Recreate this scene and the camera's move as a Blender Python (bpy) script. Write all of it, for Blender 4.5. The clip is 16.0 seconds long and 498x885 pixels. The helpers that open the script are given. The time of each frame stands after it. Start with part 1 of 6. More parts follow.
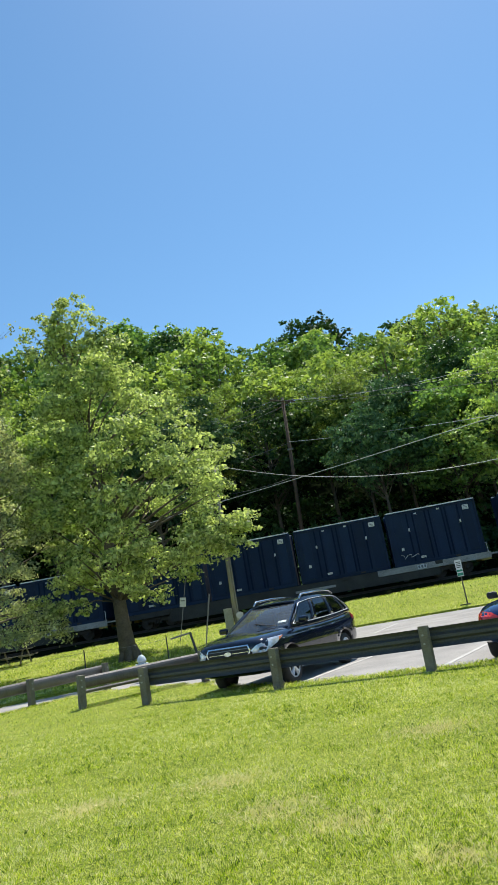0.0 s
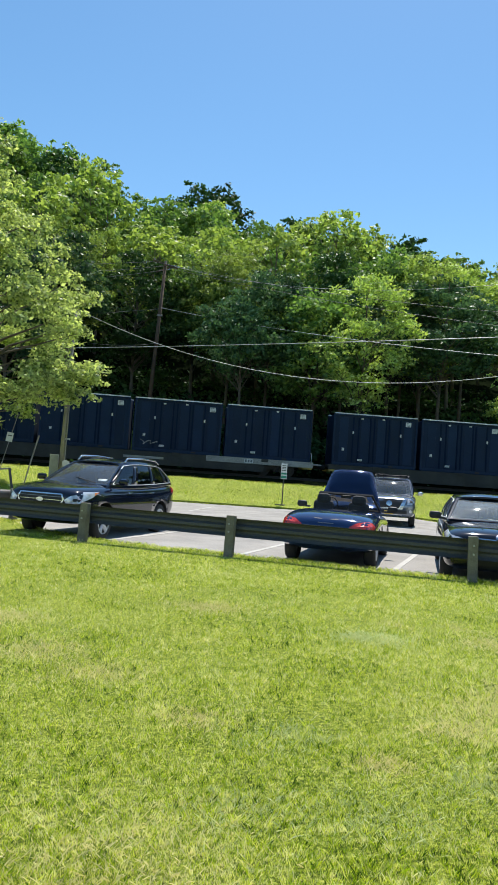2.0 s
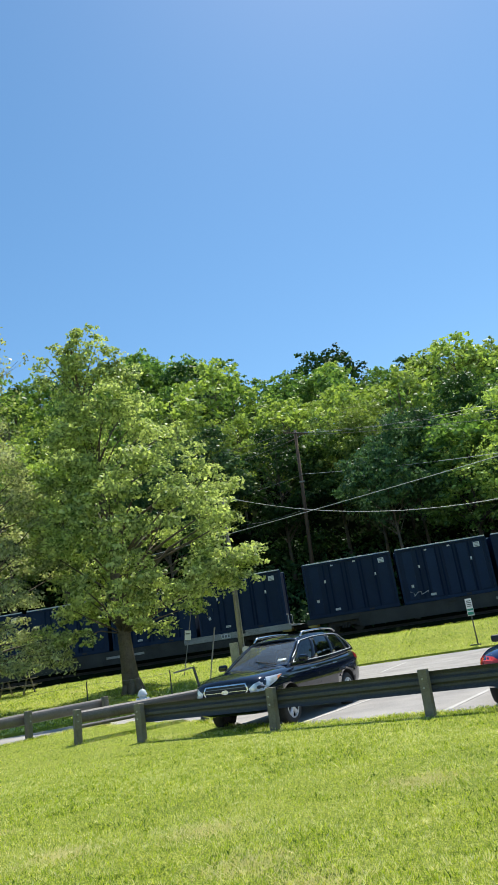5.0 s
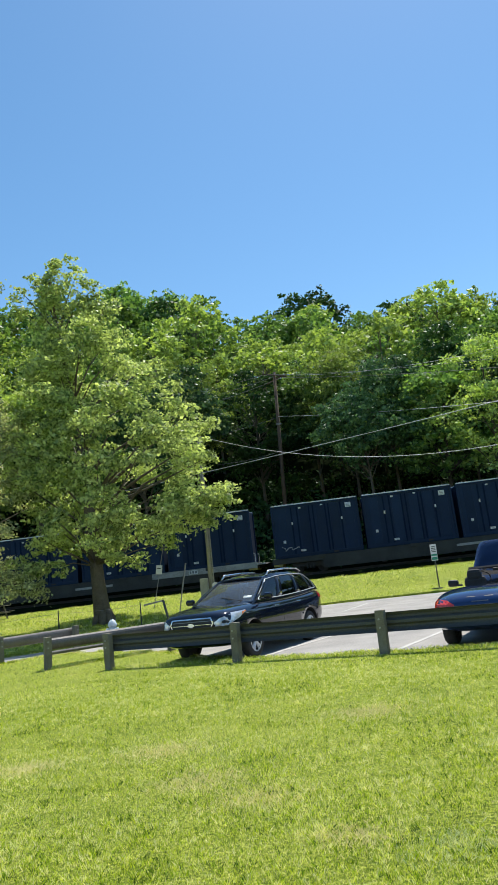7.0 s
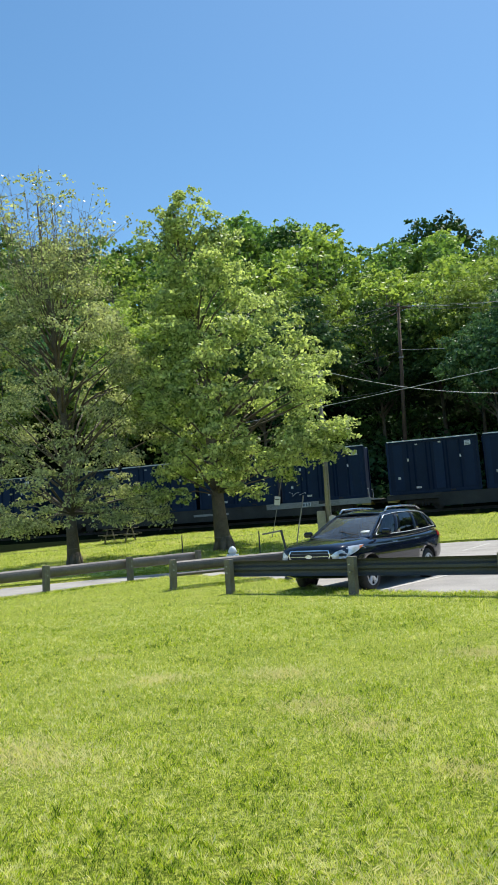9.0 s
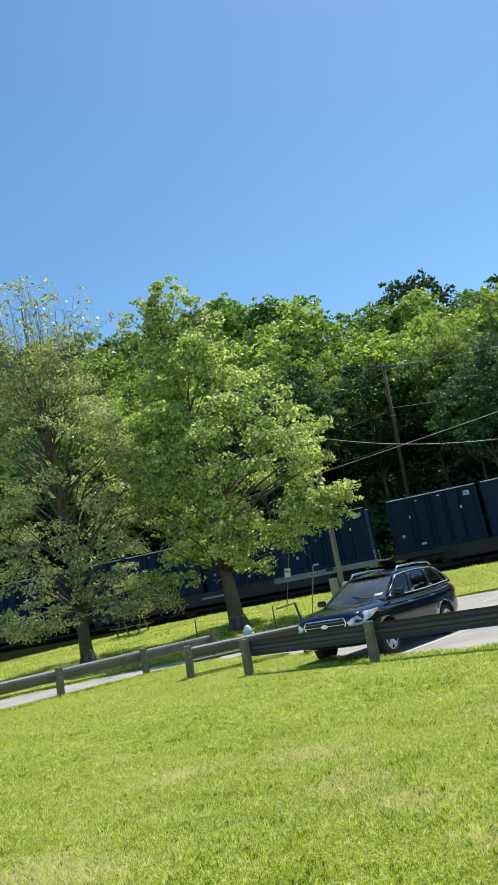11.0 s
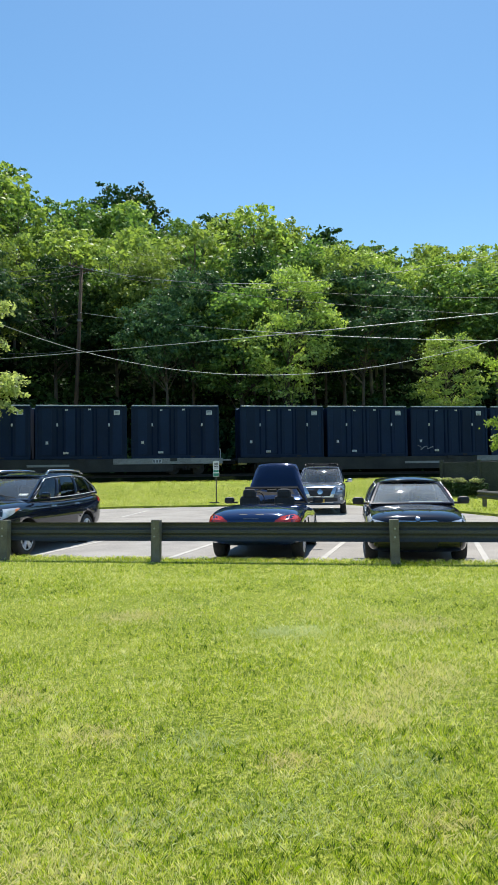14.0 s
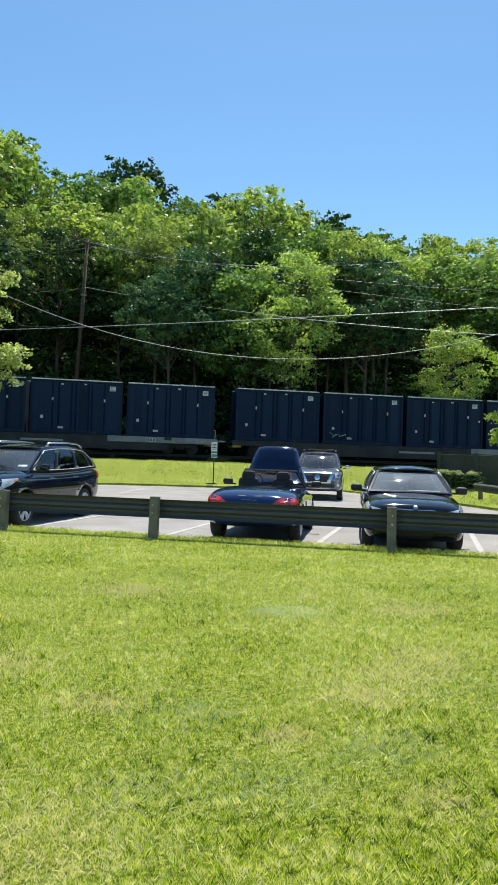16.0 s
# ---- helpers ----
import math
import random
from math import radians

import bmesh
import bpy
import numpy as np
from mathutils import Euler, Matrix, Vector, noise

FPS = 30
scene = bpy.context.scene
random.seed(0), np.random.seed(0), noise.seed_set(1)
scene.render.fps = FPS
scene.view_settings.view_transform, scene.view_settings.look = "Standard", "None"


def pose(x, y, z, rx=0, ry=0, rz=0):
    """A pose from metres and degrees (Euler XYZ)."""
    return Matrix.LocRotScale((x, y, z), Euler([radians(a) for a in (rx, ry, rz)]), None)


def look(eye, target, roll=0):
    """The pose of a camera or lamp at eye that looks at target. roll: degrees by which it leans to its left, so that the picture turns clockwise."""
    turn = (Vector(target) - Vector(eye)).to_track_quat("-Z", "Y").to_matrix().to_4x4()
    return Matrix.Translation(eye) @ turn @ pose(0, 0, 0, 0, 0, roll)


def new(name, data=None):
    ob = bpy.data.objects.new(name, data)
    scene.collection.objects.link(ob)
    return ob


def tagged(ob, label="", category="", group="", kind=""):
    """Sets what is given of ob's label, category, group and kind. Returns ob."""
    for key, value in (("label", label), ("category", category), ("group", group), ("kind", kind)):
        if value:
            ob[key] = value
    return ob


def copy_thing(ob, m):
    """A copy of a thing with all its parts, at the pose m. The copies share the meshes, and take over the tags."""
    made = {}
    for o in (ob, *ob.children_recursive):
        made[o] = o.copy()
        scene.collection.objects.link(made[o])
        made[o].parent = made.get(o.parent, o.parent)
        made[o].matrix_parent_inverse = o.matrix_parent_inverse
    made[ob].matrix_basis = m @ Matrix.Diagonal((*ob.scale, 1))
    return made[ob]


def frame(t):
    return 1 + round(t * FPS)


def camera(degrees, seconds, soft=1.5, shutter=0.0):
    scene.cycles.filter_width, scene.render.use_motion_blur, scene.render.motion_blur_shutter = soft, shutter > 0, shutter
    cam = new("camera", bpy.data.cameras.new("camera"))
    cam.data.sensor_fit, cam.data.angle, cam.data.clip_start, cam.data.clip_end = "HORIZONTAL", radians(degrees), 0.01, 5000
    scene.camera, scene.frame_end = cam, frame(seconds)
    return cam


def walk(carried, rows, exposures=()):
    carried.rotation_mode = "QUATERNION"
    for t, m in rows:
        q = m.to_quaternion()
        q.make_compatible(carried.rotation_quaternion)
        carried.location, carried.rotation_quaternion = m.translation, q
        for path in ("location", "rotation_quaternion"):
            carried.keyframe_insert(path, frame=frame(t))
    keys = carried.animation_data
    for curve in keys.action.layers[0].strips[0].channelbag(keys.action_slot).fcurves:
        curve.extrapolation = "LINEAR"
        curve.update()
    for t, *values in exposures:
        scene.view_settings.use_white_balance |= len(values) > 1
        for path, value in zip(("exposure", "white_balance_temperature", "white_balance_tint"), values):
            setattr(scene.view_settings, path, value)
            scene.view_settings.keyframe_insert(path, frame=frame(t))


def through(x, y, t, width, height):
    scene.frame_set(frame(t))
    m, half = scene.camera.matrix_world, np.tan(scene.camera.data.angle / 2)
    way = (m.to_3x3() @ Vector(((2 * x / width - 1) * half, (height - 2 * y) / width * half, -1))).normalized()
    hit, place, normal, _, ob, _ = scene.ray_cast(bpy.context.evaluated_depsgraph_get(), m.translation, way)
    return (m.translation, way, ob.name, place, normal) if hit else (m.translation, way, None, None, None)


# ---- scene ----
cam = camera(39.63, 16.0)
PATH = [
    (0, -0.286, 0.063, 1.432, 103.86, 9.77, 2.73),
    (0.5, -0.231, 0.064, 1.462, 97.51, 2.86, -6.83),
    (1, -0.186, 0.062, 1.469, 96.31, -0.34, -8.87),
    (1.5, -0.179, 0.059, 1.461, 94.38, -0.30, -8.29),
    (2, -0.167, 0.078, 1.466, 92.70, -4.00, -11.22),
    (2.5, -0.117, 0.086, 1.453, 96.09, 2.72, -6.36),
    (3, -0.077, 0.105, 1.464, 99.93, 6.28, -0.37),
    (3.5, -0.055, 0.141, 1.457, 100.85, 7.44, 1.22),
    (4, -0.039, 0.137, 1.459, 101.97, 7.64, 1.20),
    (4.5, -0.023, 0.132, 1.477, 104.11, 8.04, 1.07),
    (5, -0.029, 0.097, 1.478, 106.54, 8.38, 3.63),
    (5.2, -0.030, 0.101, 1.486, 106.58, 6.39, 4.60),
    (7.3, 0.088, -0.127, 1.489, 100.70, 6.54, 1.19),
    (7.5, 0.080, -0.143, 1.502, 100.36, 5.11, 5.18),
    (8, 0.045, -0.141, 1.522, 95.84, 1.88, 9.31),
    (8.5, 0.049, -0.157, 1.537, 95.78, 3.58, 10.06),
    (8.7, 0.047, -0.155, 1.532, 96.07, 3.57, 10.45),
    (10.8, 0.104, -0.142, 1.515, 99.52, 7.39, 14.18),
    (11, 0.113, -0.146, 1.514, 102.86, 10.34, 11.98),
    (11.5, 0.099, -0.094, 1.540, 100.79, 8.07, 1.91),
    (12, 0.097, -0.064, 1.577, 103.06, 5.70, 1.84),
    (12.5, 0.115, -0.079, 1.574, 102.46, 4.47, -2.29),
    (13, 0.087, -0.053, 1.529, 95.97, 2.69, -9.04),
    (13.5, 0.101, 0.024, 1.519, 92.36, 1.38, -14.55),
    (14, 0.119, 0.030, 1.521, 92.57, 0.78, -16.34),
    (14.5, 0.136, 0.043, 1.509, 92.32, 0.14, -17.54),
    (15, 0.128, 0.059, 1.496, 91.96, -0.58, -18.69),
    (15.5, 0.101, 0.070, 1.497, 91.64, -1.17, -18.59),
    (16, 0.048, 0.042, 1.482, 91.20, -1.90, -16.63),
]
walk(cam, [(t, pose(*p)) for t, *p in PATH])

# ---- sky and sun ----
SUN_AZ, SUN_EL = 25.0, 64.0
world = bpy.data.worlds.new("world")
scene.world = world
world.use_nodes = True
wn = world.node_tree.nodes
sky = wn.new("ShaderNodeTexSky")
sky.sky_type, sky.sun_disc = "NISHITA", False
sky.sun_elevation, sky.sun_rotation = radians(SUN_EL), radians(SUN_AZ)
sky.altitude, sky.air_density, sky.dust_density, sky.ozone_density = 100, 1.0, 0.2, 1.0
tone = wn.new("ShaderNodeHueSaturation")
tone.inputs["Saturation"].default_value = 1.2
tone.inputs["Hue"].default_value = 0.492
world.node_tree.links.new(sky.outputs[0], tone.inputs["Color"])
world.node_tree.links.new(tone.outputs[0], wn["Background"].inputs[0])
wn["Background"].inputs[1].default_value = 0.126
sun = new("sun", bpy.data.lights.new("sun", "SUN"))
sun.data.energy, sun.data.angle, sun.data.color = 5.0, radians(0.53), (1.0, 0.95, 0.87)
SUN_DIR = Vector((math.sin(radians(SUN_AZ)) * math.cos(radians(SUN_EL)), math.cos(radians(SUN_AZ)) * math.cos(radians(SUN_EL)), math.sin(radians(SUN_EL))))
sun.matrix_world = look(SUN_DIR * 200, (0, 0, 0))
scene.view_settings.exposure = 0.42


# ---- materials ----
def material(name, a, b=None, rough=0.6, metal=0.0, scale=4.0, fine=40.0, bump=0.1, coat=0.0, spec=0.5, space="Object", rand=0.0):
    """Two-scale varied surface between the colours a and b."""
    m = bpy.data.materials.new(name)
    m.use_nodes = True
    n, l = m.node_tree.nodes, m.node_tree.links
    p = n["Principled BSDF"]
    b = b or tuple(c * 0.7 for c in a)
    co = n.new("ShaderNodeTexCoord")
    big, small = n.new("ShaderNodeTexNoise"), n.new("ShaderNodeTexNoise")
    for t, s, d in ((big, scale, 5), (small, fine, 3)):
        t.inputs["Scale"].default_value, t.inputs["Detail"].default_value = s, d
        l.new(co.outputs[space], t.inputs["Vector"])
    add = n.new("ShaderNodeMath")
    add.operation = "ADD"
    half = n.new("ShaderNodeMath")
    half.operation, half.inputs[1].default_value = "MULTIPLY", 0.5
    l.new(big.outputs["Fac"], add.inputs[0])
    l.new(small.outputs["Fac"], add.inputs[1])
    l.new(add.outputs[0], half.inputs[0])
    ramp = n.new("ShaderNodeValToRGB")
    ramp.color_ramp.elements[0].position, ramp.color_ramp.elements[1].position = 0.36, 0.64
    ramp.color_ramp.elements[0].color, ramp.color_ramp.elements[1].color = (*b, 1), (*a, 1)
    l.new(half.outputs[0], ramp.inputs[0])
    colour = ramp.outputs[0]
    if rand:
        info, hsv = n.new("ShaderNodeObjectInfo"), n.new("ShaderNodeHueSaturation")
        mr = n.new("ShaderNodeMapRange")
        mr.inputs["To Min"].default_value, mr.inputs["To Max"].default_value = 1 - rand, 1 + rand
        l.new(info.outputs["Random"], mr.inputs["Value"])
        l.new(mr.outputs[0], hsv.inputs["Value"])
        l.new(colour, hsv.inputs["Color"])
        colour = hsv.outputs[0]
    l.new(colour, p.inputs["Base Color"])
    p.inputs["Roughness"].default_value, p.inputs["Metallic"].default_value = rough, metal
    p.inputs["Coat Weight"].default_value, p.inputs["Coat Roughness"].default_value = coat, 0.04
    p.inputs["Specular IOR Level"].default_value = spec
    if bump:
        bp = n.new("ShaderNodeBump")
        bp.inputs["Strength"].default_value, bp.inputs["Distance"].default_value = bump, 0.02
        l.new(small.outputs["Fac"], bp.inputs["Height"])
        l.new(bp.outputs[0], p.inputs["Normal"])
    return m


def leaf_material(name, a, b, through, glow=0.45, rough=0.5, rand=0.25):
    """Leaves that vary one by one and tree by tree, and let the light through."""
    m = bpy.data.materials.new(name)
    m.use_nodes = True
    n, l = m.node_tree.nodes, m.node_tree.links
    p, out = n["Principled BSDF"], n["Material Output"]
    geo, info = n.new("ShaderNodeNewGeometry"), n.new("ShaderNodeObjectInfo")
    co, patch = n.new("ShaderNodeTexCoord"), n.new("ShaderNodeTexNoise")
    patch.inputs["Scale"].default_value = 0.5
    l.new(co.outputs["Object"], patch.inputs["Vector"])
    mixv = n.new("ShaderNodeMath")
    mixv.operation = "ADD"
    l.new(geo.outputs["Random Per Island"], mixv.inputs[0])
    l.new(patch.outputs["Fac"], mixv.inputs[1])
    mr = n.new("ShaderNodeMapRange")
    mr.inputs["From Min"].default_value, mr.inputs["From Max"].default_value = 0.3, 1.6
    l.new(mixv.outputs[0], mr.inputs["Value"])
    mix = n.new("ShaderNodeMix")
    mix.data_type = "RGBA"
    mix.inputs["A"].default_value, mix.inputs["B"].default_value = (*a, 1), (*b, 1)
    l.new(mr.outputs[0], mix.inputs["Factor"])
    hsv = n.new("ShaderNodeHueSaturation")
    v = n.new("ShaderNodeMapRange")
    v.inputs["To Min"].default_value, v.inputs["To Max"].default_value = 1 - rand, 1 + rand
    l.new(info.outputs["Random"], v.inputs["Value"])
    l.new(v.outputs[0], hsv.inputs["Value"])
    l.new(mix.outputs["Result"], hsv.inputs["Color"])
    l.new(hsv.outputs[0], p.inputs["Base Color"])
    p.inputs["Roughness"].default_value, p.inputs["Specular IOR Level"].default_value = rough, 0.08
    tr, tint = n.new("ShaderNodeBsdfTranslucent"), n.new("ShaderNodeMix")
    tint.data_type, tint.blend_type = "RGBA", "MULTIPLY"
    tint.inputs["Factor"].default_value, tint.inputs["B"].default_value = 1.0, (*through, 1)
    l.new(hsv.outputs[0], tint.inputs["A"])
    l.new(tint.outputs["Result"], tr.inputs["Color"])
    ms = n.new("ShaderNodeMixShader")
    ms.inputs[0].default_value = glow
    l.new(p.outputs[0], ms.inputs[1])
    l.new(tr.outputs[0], ms.inputs[2])
    l.new(ms.outputs[0], out.inputs["Surface"])
    return m


def ground_material():
    """Mown lawn with dry and clover patches, and dark litter from the track bed on, tree shade put into its colour."""
    m = bpy.data.materials.new("lawn_shaded_soil")
    m.use_nodes = True
    n, l = m.node_tree.nodes, m.node_tree.links
    p = n["Principled BSDF"]
    co = n.new("ShaderNodeTexCoord")

    def noise_tex(scale, detail, rough=0.6):
        t = n.new("ShaderNodeTexNoise")
        t.inputs["Scale"].default_value, t.inputs["Detail"].default_value, t.inputs["Roughness"].default_value = scale, detail, rough
        l.new(co.outputs["Object"], t.inputs["Vector"])
        return t.outputs["Fac"]

    def ramp(fac, stops):
        r = n.new("ShaderNodeValToRGB")
        e = r.color_ramp.elements
        e[0].position, e[0].color = stops[0][0], (*stops[0][1], 1)
        e[1].position, e[1].color = stops[-1][0], (*stops[-1][1], 1)
        for pos, c in stops[1:-1]:
            k = e.new(pos)
            k.color = (*c, 1)
        l.new(fac, r.inputs[0])
        return r.outputs[0]

    def mixed(fac, a, b, mode="MIX"):
        x = n.new("ShaderNodeMix")
        x.data_type, x.blend_type = "RGBA", mode
        if isinstance(fac, float):
            x.inputs["Factor"].default_value = fac
        else:
            l.new(fac, x.inputs["Factor"])
        l.new(a, x.inputs["A"])
        l.new(b, x.inputs["B"])
        return x.outputs["Result"]

    fine = ramp(noise_tex(38, 6, 0.8), [(0.41, (0.01, 0.022, 0.004)), (0.51, (0.19, 0.255, 0.024)), (0.6, (0.66, 0.66, 0.14))])
    broad = ramp(noise_tex(0.9, 6, 0.65), [(0.3, (0.11, 0.175, 0.02)), (0.55, (0.25, 0.305, 0.035)), (0.75, (0.42, 0.42, 0.1))])
    lawn = mixed(0.32, fine, broad)
    dry = ramp(noise_tex(0.45, 5, 0.7), [(0.6, (0, 0, 0)), (0.74, (1, 1, 1))])
    straw = ramp(noise_tex(30, 3), [(0.3, (0.3, 0.27, 0.09)), (0.7, (0.46, 0.42, 0.19))])
    lawn = mixed(dry, lawn, straw)
    # near-black, because the shade under the woods is put into this colour
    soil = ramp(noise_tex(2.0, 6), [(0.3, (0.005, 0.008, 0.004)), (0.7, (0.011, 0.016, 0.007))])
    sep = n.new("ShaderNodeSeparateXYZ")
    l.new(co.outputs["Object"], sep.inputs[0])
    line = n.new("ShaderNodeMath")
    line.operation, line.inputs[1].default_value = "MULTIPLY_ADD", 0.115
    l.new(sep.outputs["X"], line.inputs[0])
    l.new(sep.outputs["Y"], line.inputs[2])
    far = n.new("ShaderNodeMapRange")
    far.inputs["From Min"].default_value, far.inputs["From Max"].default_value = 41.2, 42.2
    # west of x = -8 the painted shade reaches further down the bank
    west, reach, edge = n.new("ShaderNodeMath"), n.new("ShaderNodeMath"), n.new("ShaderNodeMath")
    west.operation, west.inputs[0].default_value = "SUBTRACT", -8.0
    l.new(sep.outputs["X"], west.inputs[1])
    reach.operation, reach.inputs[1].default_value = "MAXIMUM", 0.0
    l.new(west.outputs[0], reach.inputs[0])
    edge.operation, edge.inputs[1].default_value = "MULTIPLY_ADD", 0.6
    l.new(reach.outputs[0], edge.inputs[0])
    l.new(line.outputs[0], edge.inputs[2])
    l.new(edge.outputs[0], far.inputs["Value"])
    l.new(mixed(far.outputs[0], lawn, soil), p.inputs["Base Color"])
    p.inputs["Roughness"].default_value = 0.85
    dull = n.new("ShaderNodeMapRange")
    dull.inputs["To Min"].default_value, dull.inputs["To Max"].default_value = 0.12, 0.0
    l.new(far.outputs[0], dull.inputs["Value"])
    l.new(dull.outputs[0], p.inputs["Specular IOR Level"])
    bp = n.new("ShaderNodeBump")
    bp.inputs["Strength"].default_value, bp.inputs["Distance"].default_value = 0.9, 0.035
    l.new(noise_tex(45, 5, 0.7), bp.inputs["Height"])
    l.new(bp.outputs[0], p.inputs["Normal"])
    return m


def grass_material():
    """Grass blades from deep green to straw, in patches and blade by blade."""
    m = leaf_material("grass_blade", (0.2, 0.3, 0.03), (0.5, 0.5, 0.1), (1.1, 1.15, 0.6), glow=0.42, rough=0.6, rand=0.0)
    n, l = m.node_tree.nodes, m.node_tree.links
    hsv = next(k for k in n if k.type == "HUE_SAT")
    geo, co = next(k for k in n if k.type == "NEW_GEOMETRY"), next(k for k in n if k.type == "TEX_COORD")
    total = geo.outputs["Random Per Island"]
    weight = n.new("ShaderNodeMath")
    weight.operation, weight.inputs[1].default_value, weight.inputs[2].default_value = "MULTIPLY_ADD", 0.5, -0.98
    l.new(total, weight.inputs[0])
    total = weight.outputs[0]
    for scale, w in ((0.55, 0.75), (3.2, 0.75), (15.0, 1.5)):
        t, k = n.new("ShaderNodeTexNoise"), n.new("ShaderNodeMath")
        t.inputs["Scale"].default_value, t.inputs["Detail"].default_value = scale, 4
        l.new(co.outputs["Object"], t.inputs["Vector"])
        k.operation, k.inputs[1].default_value = "MULTIPLY_ADD", w
        l.new(t.outputs["Fac"], k.inputs[0])
        l.new(total, k.inputs[2])
        total = k.outputs[0]
    ramp = n.new("ShaderNodeValToRGB")
    e = ramp.color_ramp.elements
    e[0].position, e[0].color = 0.44, (0.03, 0.08, 0.014, 1)
    e[1].position, e[1].color = 1.0, (0.9, 0.84, 0.56, 1)
    for pos, c in ((0.6, (0.26, 0.4, 0.02)), (0.75, (0.62, 0.68, 0.045)), (0.88, (0.84, 0.82, 0.3))):
        k = e.new(pos)
        k.color = (*c, 1)
    l.new(total, ramp.inputs[0])
    l.new(ramp.outputs[0], hsv.inputs["Color"])
    return m


GRASS_BLADE = grass_material()
DRY_BLADE = leaf_material("dry_straw_blade", (0.62, 0.55, 0.24), (0.95, 0.88, 0.54), (1.0, 0.97, 0.75), glow=0.4, rough=0.6, rand=0.0)
CLOVER_BLADE = leaf_material("clover_blade", (0.32, 0.4, 0.12), (0.85, 0.86, 0.55), (1.0, 1.05, 0.75), glow=0.35, rough=0.5, rand=0.0)
LAWN = ground_material()
ASPHALT = material("old_asphalt", (0.37, 0.355, 0.33), (0.22, 0.212, 0.2), rough=0.9, scale=0.8, fine=60, bump=0.25, spec=0.2)
LINE_PAINT = material("worn_line_paint", (0.5, 0.49, 0.46), (0.34, 0.33, 0.31), rough=0.8, scale=3, fine=25)
RAIL_STEEL = material("weathered_rail_steel", (0.08, 0.082, 0.085), (0.05, 0.051, 0.053), rough=0.62, metal=0.0, scale=1.2, fine=30, bump=0.12, spec=0.35)
RAIL_WORN = material("rusty_worn_rail", (0.13, 0.112, 0.1), (0.07, 0.058, 0.05), rough=0.4, spec=0.8, scale=2.0, fine=30, bump=0.15)
POST_WOOD = material("grey_weathered_timber", (0.22, 0.20, 0.155), (0.12, 0.105, 0.08), rough=0.9, scale=5, fine=60, bump=0.5)
BOLT = material("galvanised_bolt", (0.5, 0.5, 0.5), (0.3, 0.3, 0.3), rough=0.4, metal=1.0, bump=0)
NAVY = material("navy_container_paint", (0.0105, 0.027, 0.066), (0.0075, 0.0195, 0.048), spec=0.2, rough=0.65, scale=0.7, fine=18, bump=0.05, rand=0.22)
NAVY_DARK = material("navy_groove_paint", (0.008, 0.02, 0.05), (0.006, 0.014, 0.038), spec=0.08, rough=0.85, scale=2, fine=30, bump=0.05)
EDGE_METAL = material("pale_metal_sunlit_edge", (0.8, 0.82, 0.84), (0.34, 0.37, 0.41), rough=0.5, scale=3, fine=14, bump=0.1)
DECAL = material("white_decal", (0.72, 0.74, 0.75), (0.5, 0.52, 0.54), rough=0.6, scale=3, fine=40, bump=0)
DECAL_INK = material("grey_print", (0.16, 0.18, 0.2), rough=0.7, bump=0)
GRAFFITI = material("pale_spray_paint", (0.6, 0.64, 0.7), rough=0.7, bump=0)
SILL = material("dusty_car_sill", (0.055, 0.055, 0.05), (0.024, 0.025, 0.024), rough=0.85, scale=1.2, fine=20, bump=0.2)
SILL_WHITE = material("chalky_white_beam", (0.4, 0.4, 0.38), (0.2, 0.2, 0.19), rough=0.8, scale=1.4, fine=20, bump=0.15)
STEP_YELLOW = material("faded_yellow_step", (0.5, 0.4, 0.1), (0.28, 0.22, 0.07), rough=0.7, scale=3, fine=20, bump=0.1)
BOGIE = material("black_bogie_iron", (0.03, 0.028, 0.026), (0.014, 0.013, 0.012), rough=0.75, scale=5, fine=30, bump=0.2)
BALLAST = material("dark_ballast", (0.06, 0.056, 0.05), (0.02, 0.019, 0.017), rough=0.95, scale=3, fine=25, bump=1.0)
TIE = material("creosoted_tie", (0.045, 0.035, 0.027), rough=0.95, scale=8, fine=40, bump=0.4)
BARK = material("grey_bark", (0.15, 0.125, 0.095), (0.075, 0.06, 0.045), rough=0.95, scale=3, fine=22, bump=0.9)
BARK_PALE = material("pale_bark", (0.23, 0.2, 0.16), (0.11, 0.095, 0.075), rough=0.95, scale=3, fine=22, bump=0.9)
POLE_WOOD = material("brown_utility_pole", (0.13, 0.085, 0.06), (0.075, 0.05, 0.035), rough=0.95, scale=2, fine=40, bump=0.5)
POLE_GREY = material("silvered_pole", (0.3, 0.29, 0.27), (0.18, 0.17, 0.155), rough=0.9, scale=2, fine=40, bump=0.4)
WIRE = material("pale_cable", (0.42, 0.44, 0.46), (0.3, 0.31, 0.33), rough=0.5, bump=0)
WIRE_DARK = material("grey_cable", (0.12, 0.13, 0.135), rough=0.6, bump=0)
MAPLE_LEAF = leaf_material("maple_leaf", (0.045, 0.095, 0.03), (0.58, 0.64, 0.29), (1.35, 1.42, 0.75), glow=0.43, rough=0.42)
THIN_LEAF = leaf_material("small_grey_green_leaf", (0.09, 0.125, 0.06), (0.8, 0.84, 0.48), (1.35, 1.4, 0.8), glow=0.4, rough=0.36)
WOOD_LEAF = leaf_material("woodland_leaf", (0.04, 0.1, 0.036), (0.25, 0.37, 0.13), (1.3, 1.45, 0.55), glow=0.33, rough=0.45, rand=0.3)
LINDEN_LEAF = leaf_material("bright_linden_leaf", (0.12, 0.2, 0.045), (0.34, 0.44, 0.115), (1.4, 1.5, 0.6), glow=0.42)
